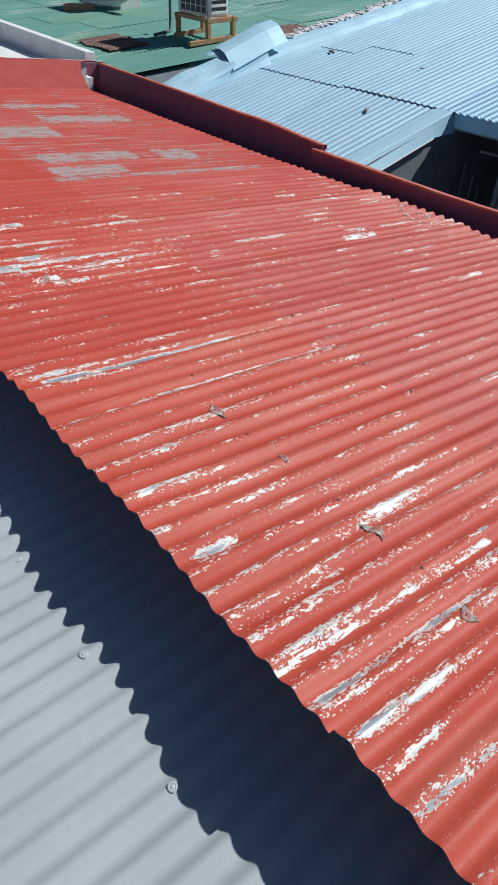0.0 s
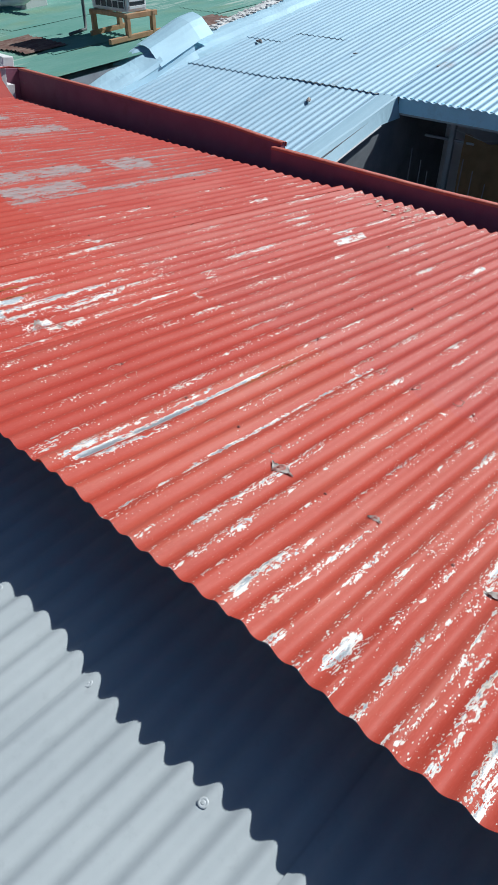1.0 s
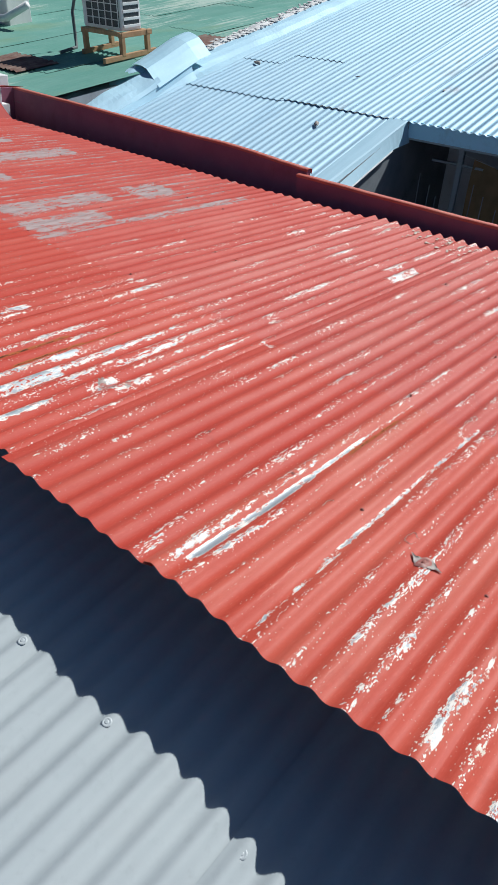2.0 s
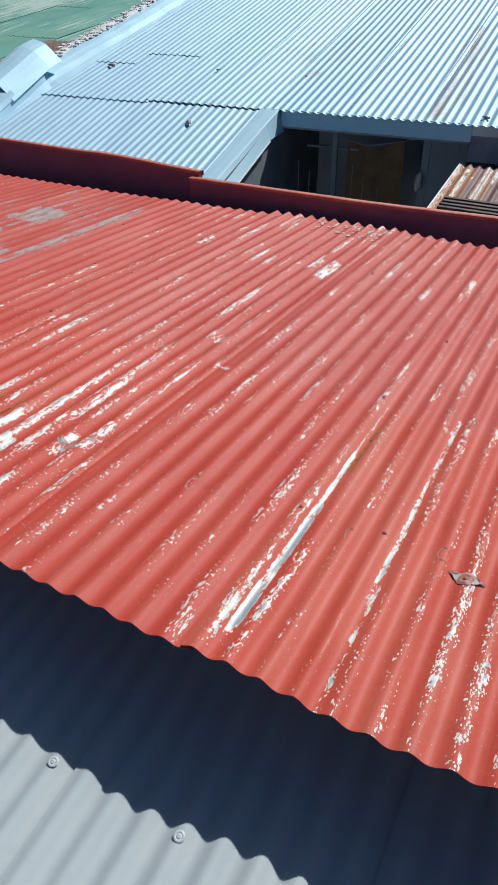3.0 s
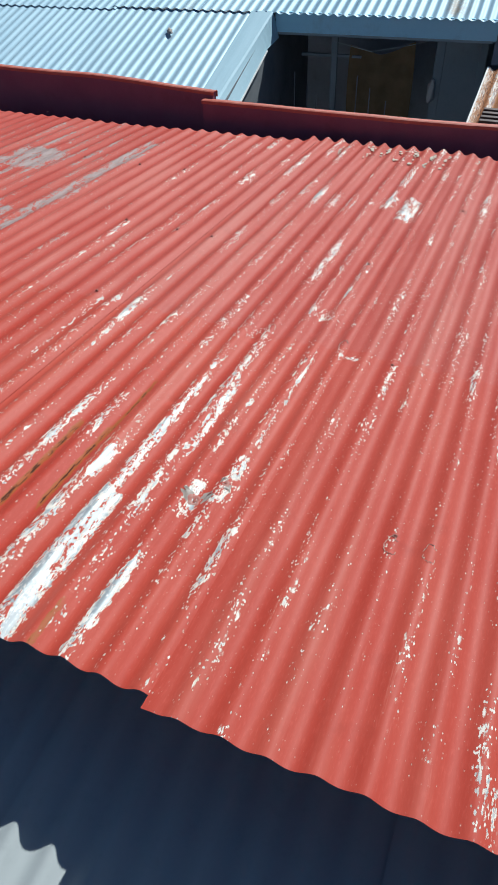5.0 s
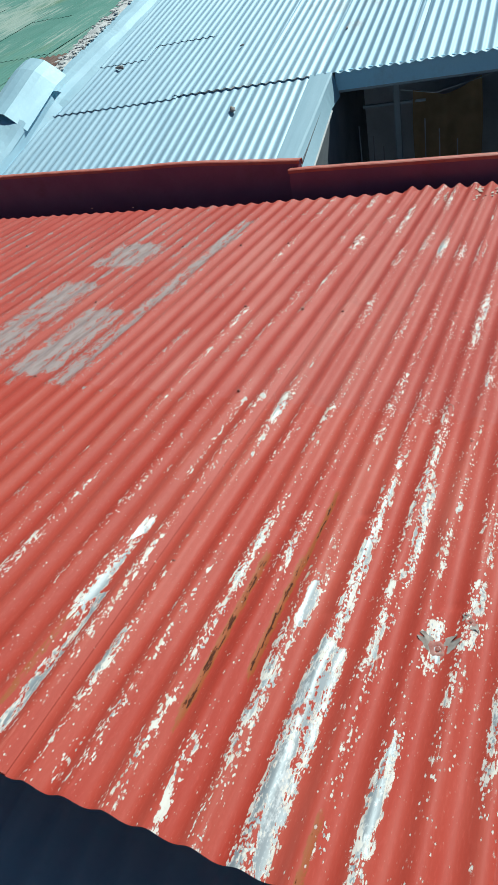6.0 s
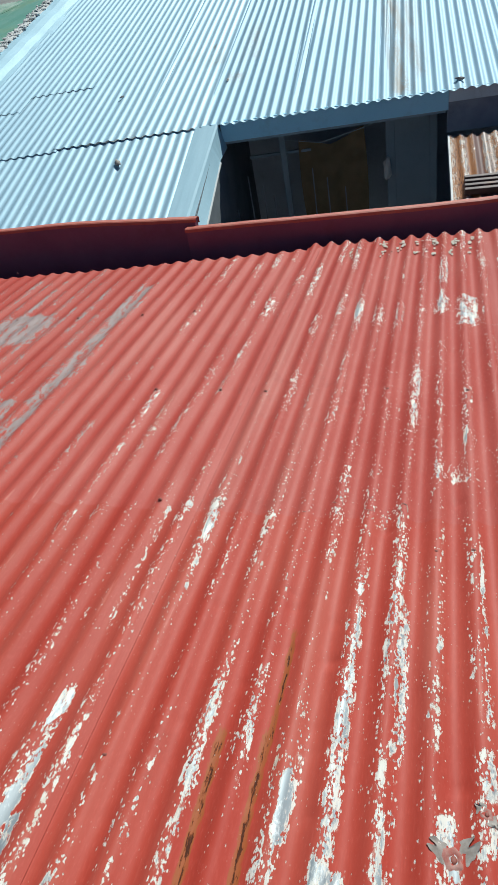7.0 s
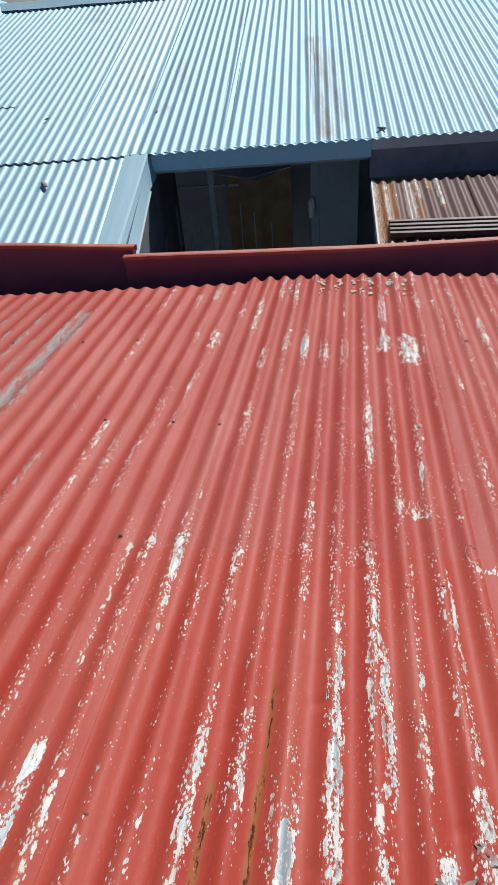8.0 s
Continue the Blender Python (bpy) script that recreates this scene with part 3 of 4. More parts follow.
# the sloping upstand at the far end of the red roof
def end_place(i, j):
    x, z = ((-4.46, -0.012), (-4.55, 0.03), (-4.70, 0.105), (-4.83, 0.175), (-4.87, 0.185), (-4.885, 0.17))[i]
    y = -0.2 + (2.92 + 0.40 * (i / 5) ** 3) * j / 30
    return Vector((x + 0.012 * noise.noise(Vector((y * 2, i, 3))), y, z + 0.008 * noise.noise(Vector((y * 3, i * 0.7, 8)))))


stop = obj("gutter_end", box(-5.06, -5.04, 2.62, 3.12, -0.13, 0.14), LIPSHADE)
stop.matrix_world = ROOF
tagged(stop, "red painted plate closing the end of the gutter", "gutter", kind="structure")
endup = obj("end_flashing", grid_shell(5, 30, end_place, 0.002), ENDRED)
endup.matrix_world = ROOF
tagged(endup, "sloping red painted flashing at the end of the roof", "flashing", kind="structure")
trough = tagged(empty("white_trough", ROOF), "white painted concrete gutter wall beside the red roof", "parapet", kind="structure")
part("wall_top", box(-9.5, -5.075, 2.98, 3.10, -0.5, 0.235, 0.008), WHITEWALL, trough)
part("trough_floor", box(-9.5, -4.9, -0.2, 2.98, -0.1, 0.03), WHITEWALL, trough, "dirty pale trough floor")
part("edge_strip", box(-4.94, -4.885, -0.2, 2.90, -0.1, 0.178, 0.006), WHITEWALL, trough)

# walls under the red roof
for nm, b, lab in (
    ("wall_1", (-4.4, 3.2, 0.16, 0.30, 0.0, 2.90), "dark plastered wall under the high edge of the red roof"),
    ("wall_2", (-4.4, 3.2, 3.16, 3.28, 0.0, 2.42), "plastered wall below the gutter"),
    ("wall_3", (-4.55, -4.4, 0.16, 3.28, 0.0, 2.42), "plastered end wall below the red roof"),
):
    tagged(obj(nm, box(*b), DARKWALL), lab, "wall", kind="structure")

# ---- grey roof in front ----
GREYM = pose(0, -0.24, 2.791, 2.0, 0, 0)
grey_roof = tagged(empty("grey_roof", GREYM), "clean pale grey painted corrugated roof with screw heads", "roof", kind="structure")
GPH, GREYPITCH = 0.648, 0.0745
for k in range(10):
    b = 0.617 + 0.596 * (3 - k)
    part("roof_sheet", wave_sheet(b, b + 0.596 + 0.05, -2.6, 0.42, 0.06, lift=0.0, dents=3, tilt=-0.0045, warp=0.0016, seed=60 + k, phase=GPH, pitch=GREYPITCH, amp=0.0078, thick=0.001, sag=grey_sag), GREY, grey_roof, smooth=True)
tagged(obj("wall_4", box(-2.93, 3.02, -2.7, -2.58, 0.0, 2.66), DARKWALL), "plastered wall below the grey roof", "wall", kind="structure")


def screw_mesh():
    """A flat rubber-backed washer with a low painted head."""
    bm = bmesh.new()
    rings = []
    for r, z in ((0.0115, 0.0), (0.0108, 0.0010), (0.0066, 0.0012), (0.0060, 0.0006), (0.0048, 0.0007), (0.0044, 0.0013), (0.0030, 0.0016)):
        rings.append([bm.verts.new((r * math.cos(q * math.tau / 16), r * math.sin(q * math.tau / 16), z - 9.0 * (r * math.cos(q * math.tau / 16)) ** 2)) for q in range(16)])
    for lo, hi in zip(rings, rings[1:]):
        for q in range(16):
            bm.faces.new((lo[q], lo[(q + 1) % 16], hi[(q + 1) % 16], hi[q]))
    bm.faces.new(rings[-1])
    return bm


first = part("screw_head", screw_mesh(), SCREW, grey_roof, smooth=True)
first.location = (GPH, 0.0, 0.0088 + grey_sag(GPH, 0.0))
for row, xs in ((0.0, (0.0, 0.275, 1.02, 1.4, -0.33, -0.71, -1.08)), (-1.15, (0.645, 0.27, -0.1, -0.48, 1.02, -0.86))):
    for x in xs:
        s = first.copy()
        scene.collection.objects.link(s)
        x = GPH + round((x - GPH) / GREYPITCH) * GREYPITCH
        s.location = (x, row, 0.0088 + grey_sag(x, row))

# ---- blue-grey zinc roof beyond ----
BLUEH = Matrix.Translation((-2.18, 5.29, 2.605)) @ pose(0, 0, 0, 0, 0, 5.8)
BLUEM = BLUEH @ pose(0, 0, 0, 6.9, 0, 0)
blue_roof = tagged(empty("blue_roof", BLUEM), "pale blue-grey zinc corrugated roof with rust marks", "roof", kind="structure")
LOWM = BLUEH @ pose(0, 0, -0.006, 9.0, 0, 0)
STAINS = [(1.35, 0.1, 2.7, 0.075, 1.0), (1.48, 0.4, 2.2, 0.07, 0.7), (0.0, 0.85, 1.02, 0.07, 0.8), (-0.24, 1.35, 1.5, 0.07, 0.6), (0.08, 1.3, 2.2, 0.08, 0.5),
          (0.62, 3.3, 4.0, 0.08, 0.5), (-1.17, 4.0, 4.6, 0.1, 0.5), (-0.73, -0.1, 0.1, 0.03, 0.6), (2.6, 0.2, 1.4, 0.04, 0.4)]


def blue_marks(x, y):
    return 0.0, field(x, y, STAINS), 0.0


low_roof = tagged(empty("low_roof", LOWM), "steeper lower apron of the pale blue zinc roof", "roof", kind="structure")
COLS = [(-2.62, -2.06, 0.95), (-2.06, -1.36, 1.28), (-1.36, -0.68, 0.0), (-0.68, -0.17, 0.0)]
k = 0
for a, b, lap in COLS:
    part("roof_sheet", wave_sheet(a - 0.06 + 0.03 * (a < -2.5), b + 0.03, -2.0, 0.0, 0.12, per=8, seed=80 + k, warp=0.003, amp=0.0058, tilt=0.001), BLUEPALE, low_roof, smooth=True)
    if lap:
        part("roof_sheet", wave_sheet(a - 0.03, b + 0.02, -0.06, lap + 0.06, 0.12, per=8, seed=85 + k, warp=0.003, amp=0.0058, tilt=0.001), BLUEPALE, blue_roof, smooth=True)
    part("roof_sheet", wave_sheet(a - 0.03, b + 0.05, lap - 0.02, 5.02, 0.14, per=8, lift=0.005, seed=90 + k, warp=0.003, amp=0.0058, tilt=0.001, wear=blue_marks, shear=max(0.0, 0.02 * (a + 1.4))), BLUEPALE, blue_roof, smooth=True)
    k += 1
for a in (-0.17, 0.51, 1.19, 1.87, 2.55, 3.23):
    part("roof_sheet", wave_sheet(a - 0.03, a + 0.755, -0.03, 5.02, 0.14, per=8, lift=0.005, seed=110 + k, warp=0.003, tilt=0.001, wear=blue_marks, ragged=0.015, shear=0.05 * min(1.0, (a + 1.4) / 2.5)), BLUE, blue_roof, smooth=True)
    k += 1
part("ridge_cap", folded([(4.85, 0.03), (4.98, 0.06), (5.05, 0.075), (5.12, 0.06), (5.3, 0.0)], spread(-2.7, 3.95, 40), 0.002, 0.01, 3, "x"), FLASH, blue_roof)


def strip_place(i, j):
    v = -2.0 + 1.99 * j / 24
    f = -v / 2.0
    us = (-0.205, -0.198, -0.13 - 0.02 * f, -0.035 - 0.05 * f, -0.022 - 0.045 * f, 0.012 + 0.03 * f)
    zs = (0.002, 0.014, 0.016, 0.014, 0.006, -0.105)
    if i == 5 and v > -0.36:
        return Vector((0.012, v, -0.105 - 0.07 * (1 + v / 0.36)))
    return Vector((us[i], v, zs[i] + 0.003 * noise.noise(Vector((us[i] * 6, v * 3, 2)))))


part("edge_flashing", grid_shell(5, 24, strip_place, 0.002), FLASH, low_roof, "flat pale edge flashing with a folded skirt")
part("edge_bead", tube([(0.02 + 0.022 * q, -0.38 - 1.55 * q, -0.108) for q in (0, 0.25, 0.5, 0.75, 1)], 0.007, 6), PLASTIC, low_roof, "white folded bottom edge")


def blue_z(y):
    return 2.605 + (y - 5.25) * (0.12 if y > 5.25 else 0.25)


def apron(name, profile, y0, y1, wob, seed, mat, lean=0.0, rise=0.0):
    """Folded metal along the dividing wall, following the slope of the zinc roof."""
    n = max(6, round((y1 - y0) * 14))

    def place(i, j):
        x, z = profile[i]
        y = y0 + (y1 - y0) * j / n
        w = wob * noise.noise(Vector((x * 5 + seed, y * 2.6, seed))) * min(1.0, i / 2)
        return Vector((x + lean * (y - y0) - 0.085 * (y - 4.6) + 0.4 * w, y, blue_z(y) + z + rise * (y - y0) + w))
    ob = grid_shell(len(profile) - 1, n, place, 0.0018)
    return part(name, ob, mat, dividing, "crumpled pale metal flashing")


dividing = tagged(empty("dividing_wall"), "low wall between two roofs capped with crumpled metal flashing", "wall", kind="structure")
apron("wall_flashing", [(-4.46, 0.012), (-4.56, 0.02), (-4.66, 0.04), (-4.72, 0.10), (-4.745, 0.17), (-4.80, 0.185)], 3.3, 5.14, 0.03, 3, PALE)
apron("wall_flashing", [(-4.50, 0.012), (-4.60, 0.02), (-4.72, 0.05), (-4.78, 0.09), (-4.86, 0.12), (-4.95, 0.13), (-5.0, 0.10)], 5.12, 6.9, 0.018, 5, PALE)
apron("wall_flashing", [(-4.50, 0.012), (-4.60, 0.02), (-4.72, 0.05), (-4.78, 0.09), (-4.86, 0.12), (-4.95, 0.13), (-5.0, 0.10)], 6.86, 10.2, 0.018, 7, PALE)
apron("wall_flashing", [(-4.74, 0.165), (-4.765, 0.205), (-4.82, 0.24), (-4.89, 0.265), (-4.97, 0.285), (-5.06, 0.295), (-5.14, 0.285)], 3.3, 4.66, 0.030, 9, PALE)
apron("loose_flashing", [(-4.72, 0.16), (-4.78, 0.21), (-4.84, 0.26), (-4.90, 0.305), (-4.97, 0.325), (-5.05, 0.335), (-5.12, 0.32)], 4.6, 5.45, 0.012, 21, BRIGHT, 0.0, 0.02)
apron("mortar_bed", [(-4.93, 0.05), (-4.95, 0.128), (-5.0, 0.145), (-5.06, 0.14), (-5.12, 0.12), (-5.16, 0.02)], 5.5, 10.2, 0.03, 13, MORTAR)
part("masonry", box(-5.02, -4.84, 3.3, 10.2, 0.0, 2.3), WHITEWALL, dividing)
stones = bmesh.new()
rm = random.Random(5)
for i in range(420):
    y = rm.uniform(5.5, 10.1)
    mm = Matrix.Translation((-5.03 - 0.085 * (y - 4.6) + rm.uniform(-0.09, 0.09), y, blue_z(y) + 0.135 + rm.uniform(-0.01, 0.015))) @ Matrix.Diagonal((rm.uniform(0.012, 0.04), rm.uniform(0.015, 0.05), rm.uniform(0.006, 0.016), 1)) @ Euler((rm.random(), rm.random(), rm.random())).to_matrix().to_4x4()
    bmesh.ops.create_icosphere(stones, subdivisions=1, radius=1.0, matrix=mm)
tagged(obj("mortar_rubble", stones, MORTAR), "crumbling pale mortar lumps along the dividing wall", "mortar", kind="stuff")
# small debris on the sheets
def scrap(m, name, mat, label, cat, sx, sy, sz, seed):
    bm = bmesh.new()
    bmesh.ops.create_icosphere(bm, subdivisions=2, radius=1.0)
    for v in bm.verts:
        v.co *= 1 + 0.5 * noise.noise(v.co * 1.7 + Vector((seed, 0, 0)))
        v.co = Vector((v.co.x * sx, v.co.y * sy, v.co.z * sz))
    ob = obj(name, bm, mat)
    ob.matrix_world = m
    return tagged(ob, label, cat)


for u, v, s in ((-2.22, 0.80, 0.04), (-1.0, 0.85, 0.022), (1.75, 0.12, 0.03), (-0.05, 0.85, 0.018)):
    scrap(BLUEM @ pose(u, v, 0.02, 0, 0, 40 * u), "debris", SEALANT, "dark scrap of debris lying on the zinc roof", "debris", s * 0.5, s * 1.2, s * 0.35, u * 9)

scrap(LOWM @ pose(-0.73, -0.42, 0.02, 0, 0, 30), "debris", SEALANT, "dark scrap of debris lying on the zinc roof", "debris", 0.02, 0.045, 0.014, 4)

# fascia boards and the dark yard below the eave
fas = tagged(empty("fascia_board", BLUEH), "blue painted fascia under the zinc eave", "fascia", kind="structure")
part("board", box(-0.01, 1.66, 0.0, 0.025, -0.135, 0.004, 0.003), FASCIA, fas)
part("lower_trim", box(-0.01, 1.64, 0.012, 0.045, -0.155, -0.137, 0.003), GREYGREEN, fas)
part("grey_board", box(1.662, 3.9, 0.004, 0.03, -0.085, 0.002, 0.003), GREYFASCIA, fas, "stained grey board")
part("soot_board", box(1.655, 3.9, 0.03, 0.05, -0.30, -0.08, 0.003), DULLBLUE, fas, "dark blue-grey board")
yardm = BLUEH
def yard(name, b, mat, lab, cat, kind="structure", bevel=0.0):
    ob = obj(name, box(*b, bevel), mat)
    ob.matrix_world = yardm
    return tagged(ob, lab, cat, kind=kind)


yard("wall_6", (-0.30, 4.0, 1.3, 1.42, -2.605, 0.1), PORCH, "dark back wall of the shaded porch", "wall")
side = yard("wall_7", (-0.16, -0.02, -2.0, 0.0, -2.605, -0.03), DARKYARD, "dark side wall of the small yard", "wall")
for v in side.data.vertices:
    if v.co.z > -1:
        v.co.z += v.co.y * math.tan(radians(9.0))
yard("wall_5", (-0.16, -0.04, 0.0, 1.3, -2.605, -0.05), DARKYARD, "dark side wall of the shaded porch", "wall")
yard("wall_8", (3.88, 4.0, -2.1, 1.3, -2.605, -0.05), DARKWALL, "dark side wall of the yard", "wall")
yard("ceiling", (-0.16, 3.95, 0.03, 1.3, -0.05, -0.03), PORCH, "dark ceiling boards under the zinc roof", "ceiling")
for x, w in ((0.36, 0.05), (1.22, 0.07), (1.56, 0.06)):
    yard("porch_post", (x, x + w, 0.42, 0.42 + w, -2.605, -0.05), GREYGREEN, "grey-green painted timber porch post", "post", bevel=0.004)
yard("board_panel", (1.29, 1.56, 0.43, 0.455, -2.605, -0.16), GREYGREEN, "grey-green board panel between porch posts", "panel")
yard("rail", (0.1, 0.9, 0.44, 0.47, -0.42, -0.40), GREYGREEN, "thin horizontal porch rail", "rail")


def cloth_place(i, j):
    f, g = i / 16, j / 12
    x = 0.52 + 0.53 * f + 0.03 * math.sin(3 * g) * (f - 0.5)
    top = -0.32 - 0.07 * math.sin(math.pi * f) + 0.045 * f
    z = top + (-1.0 - top) * g
    return Vector((x, 0.42 + 0.03 * math.sin(9 * f + 2 * g) + 0.01 * math.sin(23 * f), z))


cl = obj("hanging_cloth", grid_shell(16, 12, cloth_place, 0.003, Vector((0, 1, 0))), CLOTH, smooth=True)
cl.matrix_world = yardm
tagged(cl, "ochre cloth hanging slack between porch posts", "cloth")
line = obj("washing_line", tube([yardm @ Vector(p) for p in ((0.38, 0.43, -0.30), (0.7, 0.42, -0.36), (1.05, 0.42, -0.29), (1.24, 0.44, -0.24))], 0.003, 6), GREYFASCIA)
tagged(line, "thin slack washing line across the porch", "line")
bag = scrap(yardm @ pose(1.22, 0.38, -0.62), "hanging_bag", PLASTIC, "pale crumpled bag hanging on a porch post", "bag", 0.035, 0.03, 0.09, 3)
for k, x in enumerate((-0.02, 0.1, 0.2, 0.3, 0.42, 0.62, 0.75, 0.88)):
    rod = obj("upright_rod", bar((x, 0.2, -2.6), (x + 0.01 * (k % 3 - 1), 0.2, -0.75 + 0.09 * ((k * 7) % 4)), 0.008, 0.008, 0.0), DULLBLUE)
    rod.matrix_world = yardm
    tagged(rod, "thin upright steel rod standing in the dark yard", "rod", "rods in the yard")

# rusty lean-to roof
RUSTM = Matrix.Translation((-0.52, 5.22, 2.362)) @ pose(0, 0, 0, 1.5, 0, 1.5)
lean = tagged(empty("rusty_roof", RUSTM), "rust-brown corrugated lean-to roof with pale worn patches", "roof", kind="structure")
def lean_wear(x, y):
    return field(x, y, [(0.015, -1.7, 0.0, 0.025, 1.1), (0.085, -1.1, 0.0, 0.022, 1.2), (0.14, -0.5, 0.0, 0.015, 0.9), (0.245, -0.75, 0.0, 0.035, 1.9), (0.31, -0.35, 0.0, 0.02, 1.3), (0.45, -0.5, 0.0, 0.022, 1.3), (0.39, -0.2, 0.0, 0.02, 0.8), (0.9, -0.6, -0.1, 0.03, 0.6)]), field(x, y, [(0.04, -1.7, 0.0, 0.06, 1.0), (0.13, -1.2, 0.0, 0.03, 0.9), (0.26, -1.0, 0.0, 0.07, 0.95), (0.39, -0.2, 0.0, 0.03, 0.9), (0.45, -0.6, -0.02, 0.02, 0.8)]), 0.0


for k, a in enumerate((0.0, 0.66, 1.32)):
    part("roof_sheet", wave_sheet(a, a + 0.70, -1.7, 0.0, 0.06, per=8, seed=150 + k, lift=0.003 * k, ragged=0.03, warp=0.005, amp=0.010, wear=lean_wear), RUSTY, lean, smooth=True)
part("edge_trim", box(-0.012, 0.0, -1.7, -0.005, -0.05, 0.012), WHITEWALL, lean, "flaking pale edge trim")
part("wall", box(0.03, 1.95, -1.6, -0.06, -2.36, -0.03), DARKWALL, lean)
for k in range(4):
    rl = obj("steel_rail", bar((-0.43, 4.37 - 0.06 * k, 2.368 - 0.002 * k), (1.5, 4.42 - 0.06 * k, 2.37 - 0.002 * k), 0.035, 0.035, 0.004), DARKSTEEL)
    tagged(rl, "dark steel rail lying across the rusty roof", "rail", "rails on the rusty roof")

# ---- green roof ----
GREENM = Matrix.Translation((-5.0, 3.2, 2.655)) @ pose(0, 0, 0, 2.4, 0, 2.5)
green_roof = tagged(empty("green_roof", GREENM), "faded green painted corrugated roof with pale wear streaks", "roof", kind="structure")
gl = [1.75, 0.75, 2.6, 1.2, 0.9, 2.1, 1.5, 3.0, 1.1, 2.4, 1.7, 0.8]
for k in range(14):
    a = -0.72 * (k + 1) + 0.1
    lap = gl[k % 12]
    for y0, y1, lf in ((-0.1, lap + 0.08, 0.0), (lap, lap + 2.7, 0.009), (lap + 2.6, 9.5, 0.016)):
        part("roof_sheet", wave_sheet(a - 0.03, a + 0.74, y0, y1, 0.3, per=6, seed=170 + 3 * k, lift=lf * 0.6, warp=0.005, tilt=0.001, amp=0.0055), GREEN, green_roof, smooth=True)
part("rusted_sheet", wave_sheet(-1.62, -0.85, 0.55, 1.10, 0.05, per=8, seed=222, lift=0.022, warp=0.012, ragged=0.03), RUSTPATCH, green_roof, "rusted-through bare sheet", smooth=True)
part("rusted_sheet", wave_sheet(-0.62, -0.12, 2.55, 3.2, 0.08, per=8, seed=223, lift=0.022, warp=0.006), RUSTPATCH, green_roof, smooth=True)
gw = obj("wall_9", box(-10.2, 0.1, 0.0, 9.4, -2.6, -0.06), DARKWALL)
gw.matrix_world = GREENM
tagged(gw, "plain walls of the building under the green roof", "wall", kind="structure")

# ---- outdoor air conditioner on its timber stand ----
ACM = Matrix.Translation((-5.53, 4.84, 2.99)) @ pose(0, 0, 0, 0, 0, 3)
stand = tagged(empty("timber_stand", Matrix.Translation((-5.53, 4.84, 2.715)) @ pose(0, 0, 0, 0, 0, 3)), "raw timber stand carrying the air conditioner", "stand")
for nm, a, b, w, h in (
    ("skid", (0.02, -0.30, 0.035), (0.02, 0.48, 0.06), 0.045, 0.05), ("skid", (-0.56, -0.08, 0.035), (-0.56, 0.46, 0.06), 0.045, 0.05),
    ("leg", (0.02, -0.02, 0.05), (0.02, -0.02, 0.235), 0.05, 0.05), ("leg", (0.02, 0.36, 0.05), (0.02, 0.36, 0.235), 0.05, 0.05),
    ("leg", (-0.56, -0.02, 0.05), (-0.56, -0.02, 0.235), 0.05, 0.05), ("leg", (-0.56, 0.36, 0.05), (-0.56, 0.36, 0.235), 0.05, 0.05),
    ("top_rail", (0.05, -0.02, 0.252), (-0.60, -0.02, 0.252), 0.05, 0.04), ("top_rail", (0.05, 0.36, 0.252), (-0.60, 0.36, 0.252), 0.05, 0.04),
    ("side_rail", (0.02, -0.06, 0.247), (0.02, 0.42, 0.247), 0.045, 0.05), ("side_rail", (-0.56, -0.06, 0.247), (-0.56, 0.42, 0.247), 0.045, 0.05),
):
    part(nm, bar(a, b, w, h, 0.004), WOOD, stand)
ac = tagged(empty("air_conditioner", ACM), "white outdoor air conditioner unit with gridded coil guard", "air conditioner")
part("casing", box(-0.60, 0.0, 0.012, 0.30, 0.0, 0.70, 0.012), PLASTIC, ac)
part("coil", box(-0.53, -0.03, 0.004, 0.016, 0.03, 0.67), DARKGRILLE, ac, "dark coil fins")
for i in range(6):
    part("guard_bar", box(-0.53 + 0.098 * i, -0.522 + 0.098 * i, -0.004, 0.004, 0.03, 0.67), PLASTIC, ac)
for i in range(10):
    part("guard_bar", box(-0.53, -0.03, -0.004, 0.004, 0.03 + 0.07 * i, 0.037 + 0.07 * i), PLASTIC, ac)
part("side_coil", box(-0.004, 0.004, 0.05, 0.27, 0.04, 0.66), DARKGRILLE, ac, "dark side vents")
for i in range(10):
    part("side_slat", box(0.0, 0.014, 0.035, 0.285, 0.03 + 0.068 * i, 0.058 + 0.068 * i, 0.003), PLASTIC, ac)
part("valve_cover", box(0.0, 0.05, 0.05, 0.2, 0.46, 0.52, 0.012), PLASTIC, ac)
hose = [(-0.60, 0.2, 0.42), (-0.68, 0.18, 0.45), (-0.82, 0.15, 0.36), (-0.88, 0.1, 0.1), (-0.82, 0.05, -0.12), (-0.76, 0.0, -0.225), (-0.68, -0.3, -0.235)]
hs = obj("hose", tube([ACM @ Vector(p) for p in hose], 0.018, 8), PIPE, smooth=True)
tagged(hs, "grey insulated pipe bending down onto the green roof", "pipe")

# a second unit's foot and pipe further along
p2 = Matrix.Translation((-8.6, 4.75, 2.72))
blk = obj("timber_block", box(-0.22, 0.22, -0.05, 0.05, 0.0, 0.09, 0.006), WOOD)
blk.matrix_world = p2 @ pose(0, 0, 0, 0, 0, 60)
tagged(blk, "raw timber block lying on the green roof", "block")
wp = obj("white_pipe", tube([p2 @ Vector(p) for p in ((-0.5, 0.1, 0.25), (-0.2, 0.15, 0.12), (0.1, 0.2, 0.10), (0.5, 0.35, 0.14), (0.8, 0.5, 0.3))], 0.045, 10), PLASTIC, smooth=True)
tagged(wp, "white plastic pipe resting on a timber block", "pipe")
u2 = obj("metal_box", box(-0.35, 0.4, 0.45, 0.8, 0.0, 0.7, 0.01), PLASTIC)
u2.matrix_world = p2
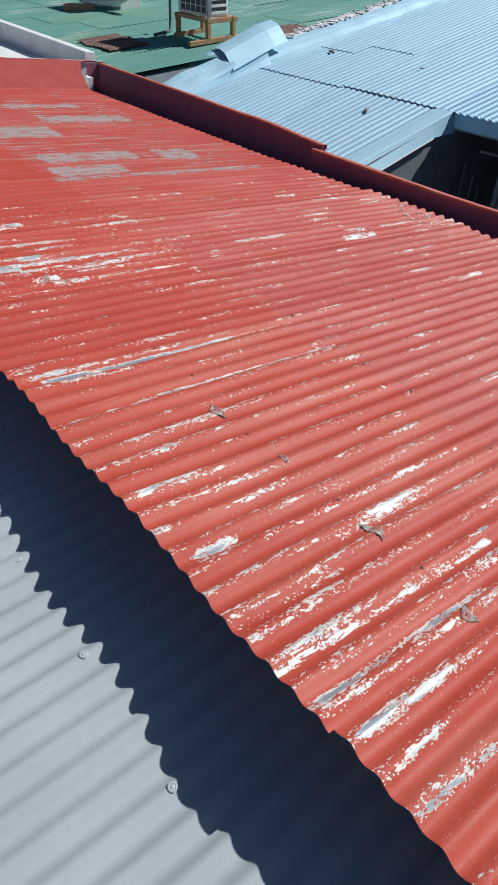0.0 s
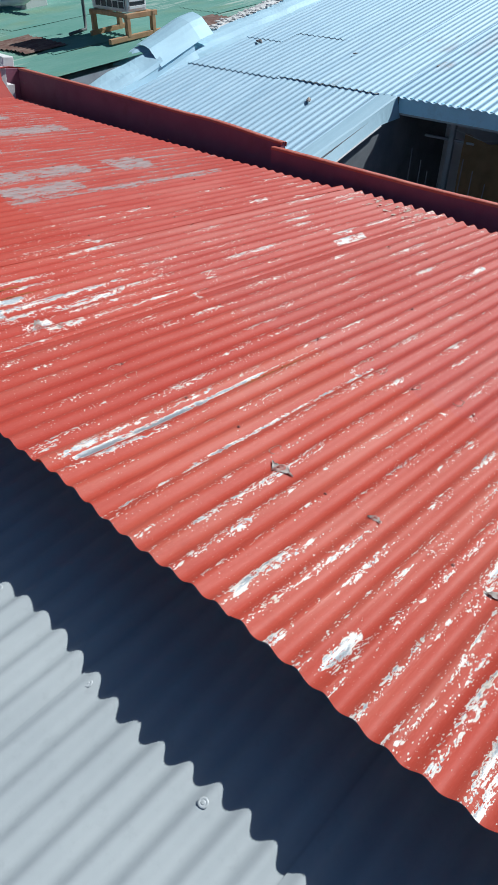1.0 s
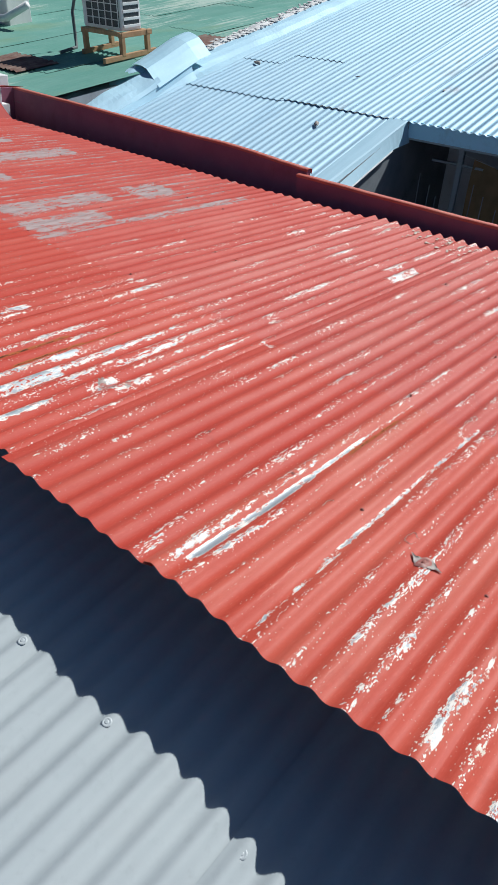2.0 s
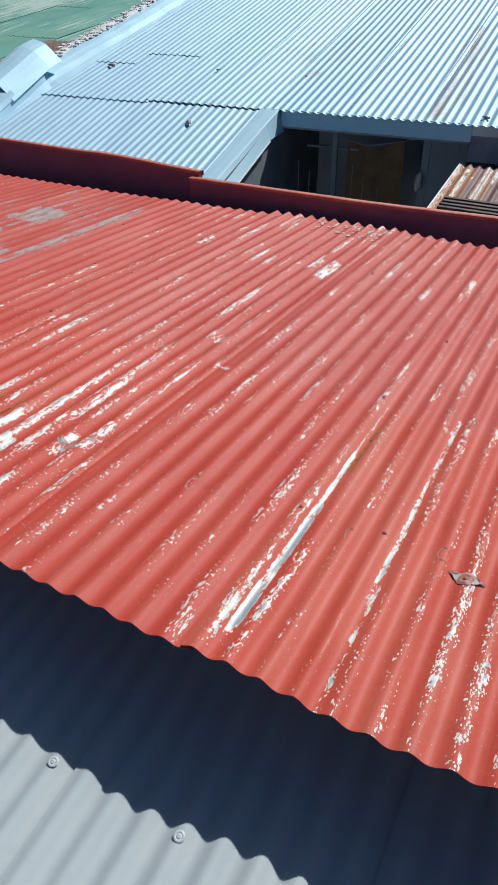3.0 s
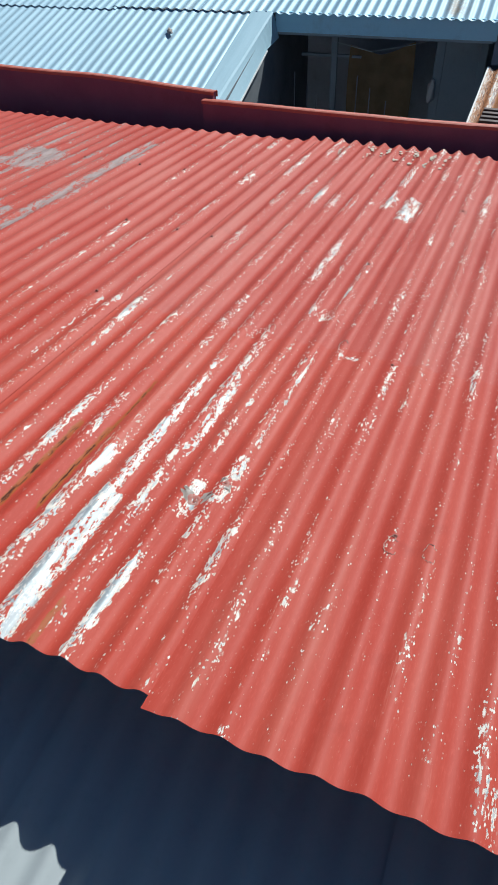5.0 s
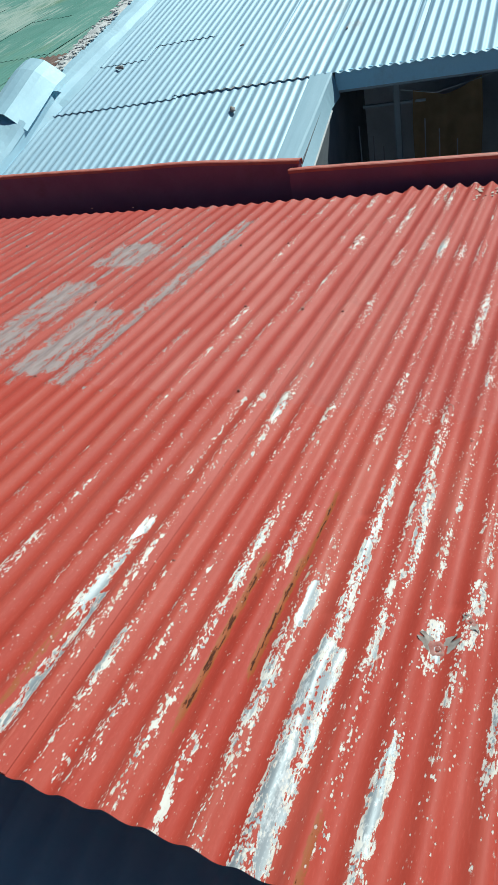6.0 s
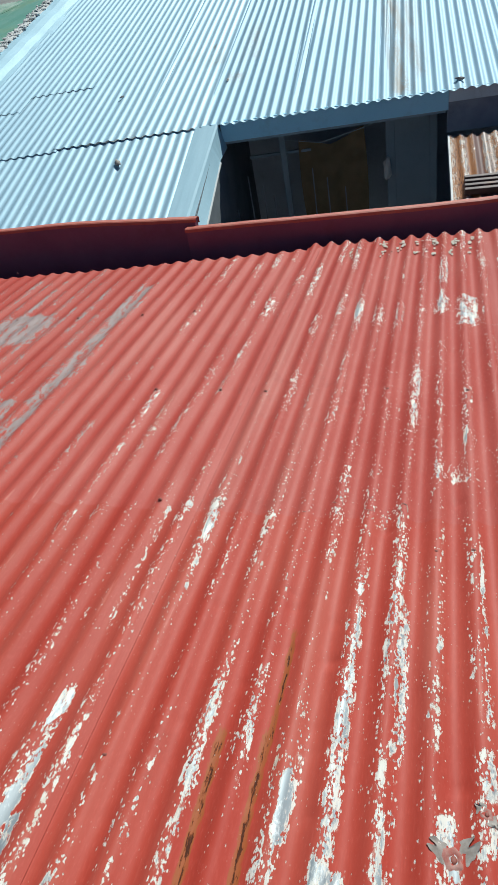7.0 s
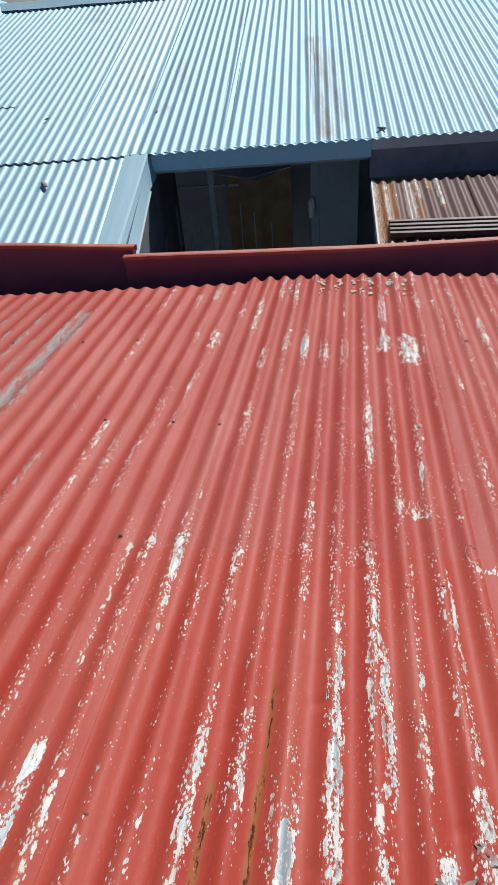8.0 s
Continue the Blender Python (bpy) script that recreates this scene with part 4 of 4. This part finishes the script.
tagged(u2, "pale metal box standing on the green roof", "box")

# ---- nails and torn felt on the red roof ----
def nail_mesh():
    bm = bmesh.new()
    bmesh.ops.create_cone(bm, cap_ends=True, segments=10, radius1=0.0055, radius2=0.0047, depth=0.0015, matrix=Matrix.Translation((0, 0, 0.001)))
    bmesh.ops.create_uvsphere(bm, u_segments=8, v_segments=5, radius=0.0036, matrix=Matrix.Translation((0, 0, 0.0015)) @ Matrix.Diagonal((1, 1, 0.7, 1)))
    return bm


nail = part("nail", nail_mesh(), NAIL, red_roof)
nail.location = (*NAILS[0], 0.0084)
for x, y in NAILS[1:]:
    s = nail.copy()
    scene.collection.objects.link(s)
    s.location = (x, y, 0.0082 if x > 0.15 else 0.0072 if x > -1.7 else 0.0050)
    s.rotation_euler = (rn.uniform(-0.2, 0.2), rn.uniform(-0.2, 0.2), rn.random() * 6)


def red_surface(x):
    return 0.0070 * math.cos(math.tau * (x - PHASE) / REDPITCH) + 0.0022


def torn(x, y, seed, size=1.0):
    """Old sealing felt round a nail: a blistered pad with a hole, and flaps torn up from it."""
    r = random.Random(seed)
    t = tagged(empty("torn_felt", ROOF @ Matrix.Translation((x, y, 0.0))), "torn curled flaps of old sealing felt round a nail", "felt")

    def draped(px, py, lift):
        return Vector((px, py, red_surface(x + px) + lift))

    def pad(i, j):
        a, f = math.tau * i / 22, j / 6
        rad = 0.019 * size * (1 + 0.35 * noise.noise(Vector((math.cos(a) * 1.5, math.sin(a) * 1.5, seed)))) * (0.22 + 0.78 * f)
        return draped(rad * math.cos(a), 1.25 * rad * math.sin(a), 0.0006 + 0.0035 * size * math.sin(math.pi * min(1.0, f * 1.05)) * (0.7 + 0.5 * noise.noise(Vector((a, f * 3, seed)))))
    part("pad", grid_shell(22, 6, pad, 0.0008), FELT, t, smooth=True)
    hole = bmesh.new()
    bmesh.ops.create_uvsphere(hole, u_segments=10, v_segments=6, radius=0.0058 * size)
    hole.transform(Matrix.Translation((0, 0, red_surface(x) + 0.0016)) @ Matrix.Diagonal((1, 1.3, 0.4, 1)))
    part("nail_head", hole, NAIL, t, "rusted nail head in the hole", smooth=True)
    for q in range(2):
        a = r.uniform(-0.9, 0.9) + math.pi * q
        l, w = 0.030 * size * r.uniform(0.8, 1.2), 0.036 * size * r.uniform(0.8, 1.2)

        def flap(i, j):
            f, g = i / 10, j / 8 - 0.5
            n = noise.noise(Vector((f * 3 + seed, g * 4, q)))
            wide = (1.0 - 0.65 * f * f) * (1 + 0.4 * n)
            px, py = 0.010 * size + l * f * (1 + 0.3 * math.cos(7 * g + seed)), w * g * wide
            lift = 0.0012 + 0.005 * size * f * f * (0.5 + 0.7 * abs(g)) + 0.003 * size * n * f
            return draped(px * math.cos(a) - py * math.sin(a), px * math.sin(a) + py * math.cos(a), lift)
        part("flap", grid_shell(10, 8, flap, 0.0009), SEALANT, t, "grey-brown curled flap", smooth=True)


def curl_mesh(seed):
    """A cracked ring of lifted paint round a nail."""
    r = random.Random(seed)
    start, sweep, rad = r.random() * 6, r.uniform(2.5, 5.2), r.uniform(0.009, 0.016)
    pts = []
    for i in range(25):
        a = start + sweep * i / 24
        k = rad * (1 + 0.5 * noise.noise(Vector((a * 1.3, seed, 0))) + 0.25 * noise.noise(Vector((a * 4, seed, 5))))
        x = k * math.cos(a)
        pts.append((x, 1.5 * k * math.sin(a), 0.0012 * abs(math.sin(3 * a)) - 14.0 * x * x * 1.7))
    return tube(pts, 0.0008, 4)


curls = []
for i in range(6):
    curls.append(part("paint_curl", curl_mesh(i), CURL, red_roof, "lifted cream edge of cracked paint"))
    curls[-1].location = (PHASE + (i * 5 - 12) * REDPITCH, 1.12 + 0.02 * (i % 3), 0.0080)
for y in (0.46, 1.13, 2.27):
    for i in range(-9, 28):
        if rn.random() < 0.14:
            s = rn.choice(curls).copy()
            scene.collection.objects.link(s)
            s.location = (PHASE + i * REDPITCH, y + rn.uniform(-0.05, 0.05), 0.0080)


for x, y, s in ((-0.505, 0.425, 0.78), (-0.462, 0.485, 0.5), (1.235, 0.49, 0.9), (0.598, 0.455, 1.0), (1.545, 0.455, 0.65), (0.890, 0.48, 0.45)):
    torn(x, y, int(abs(x) * 977), s)
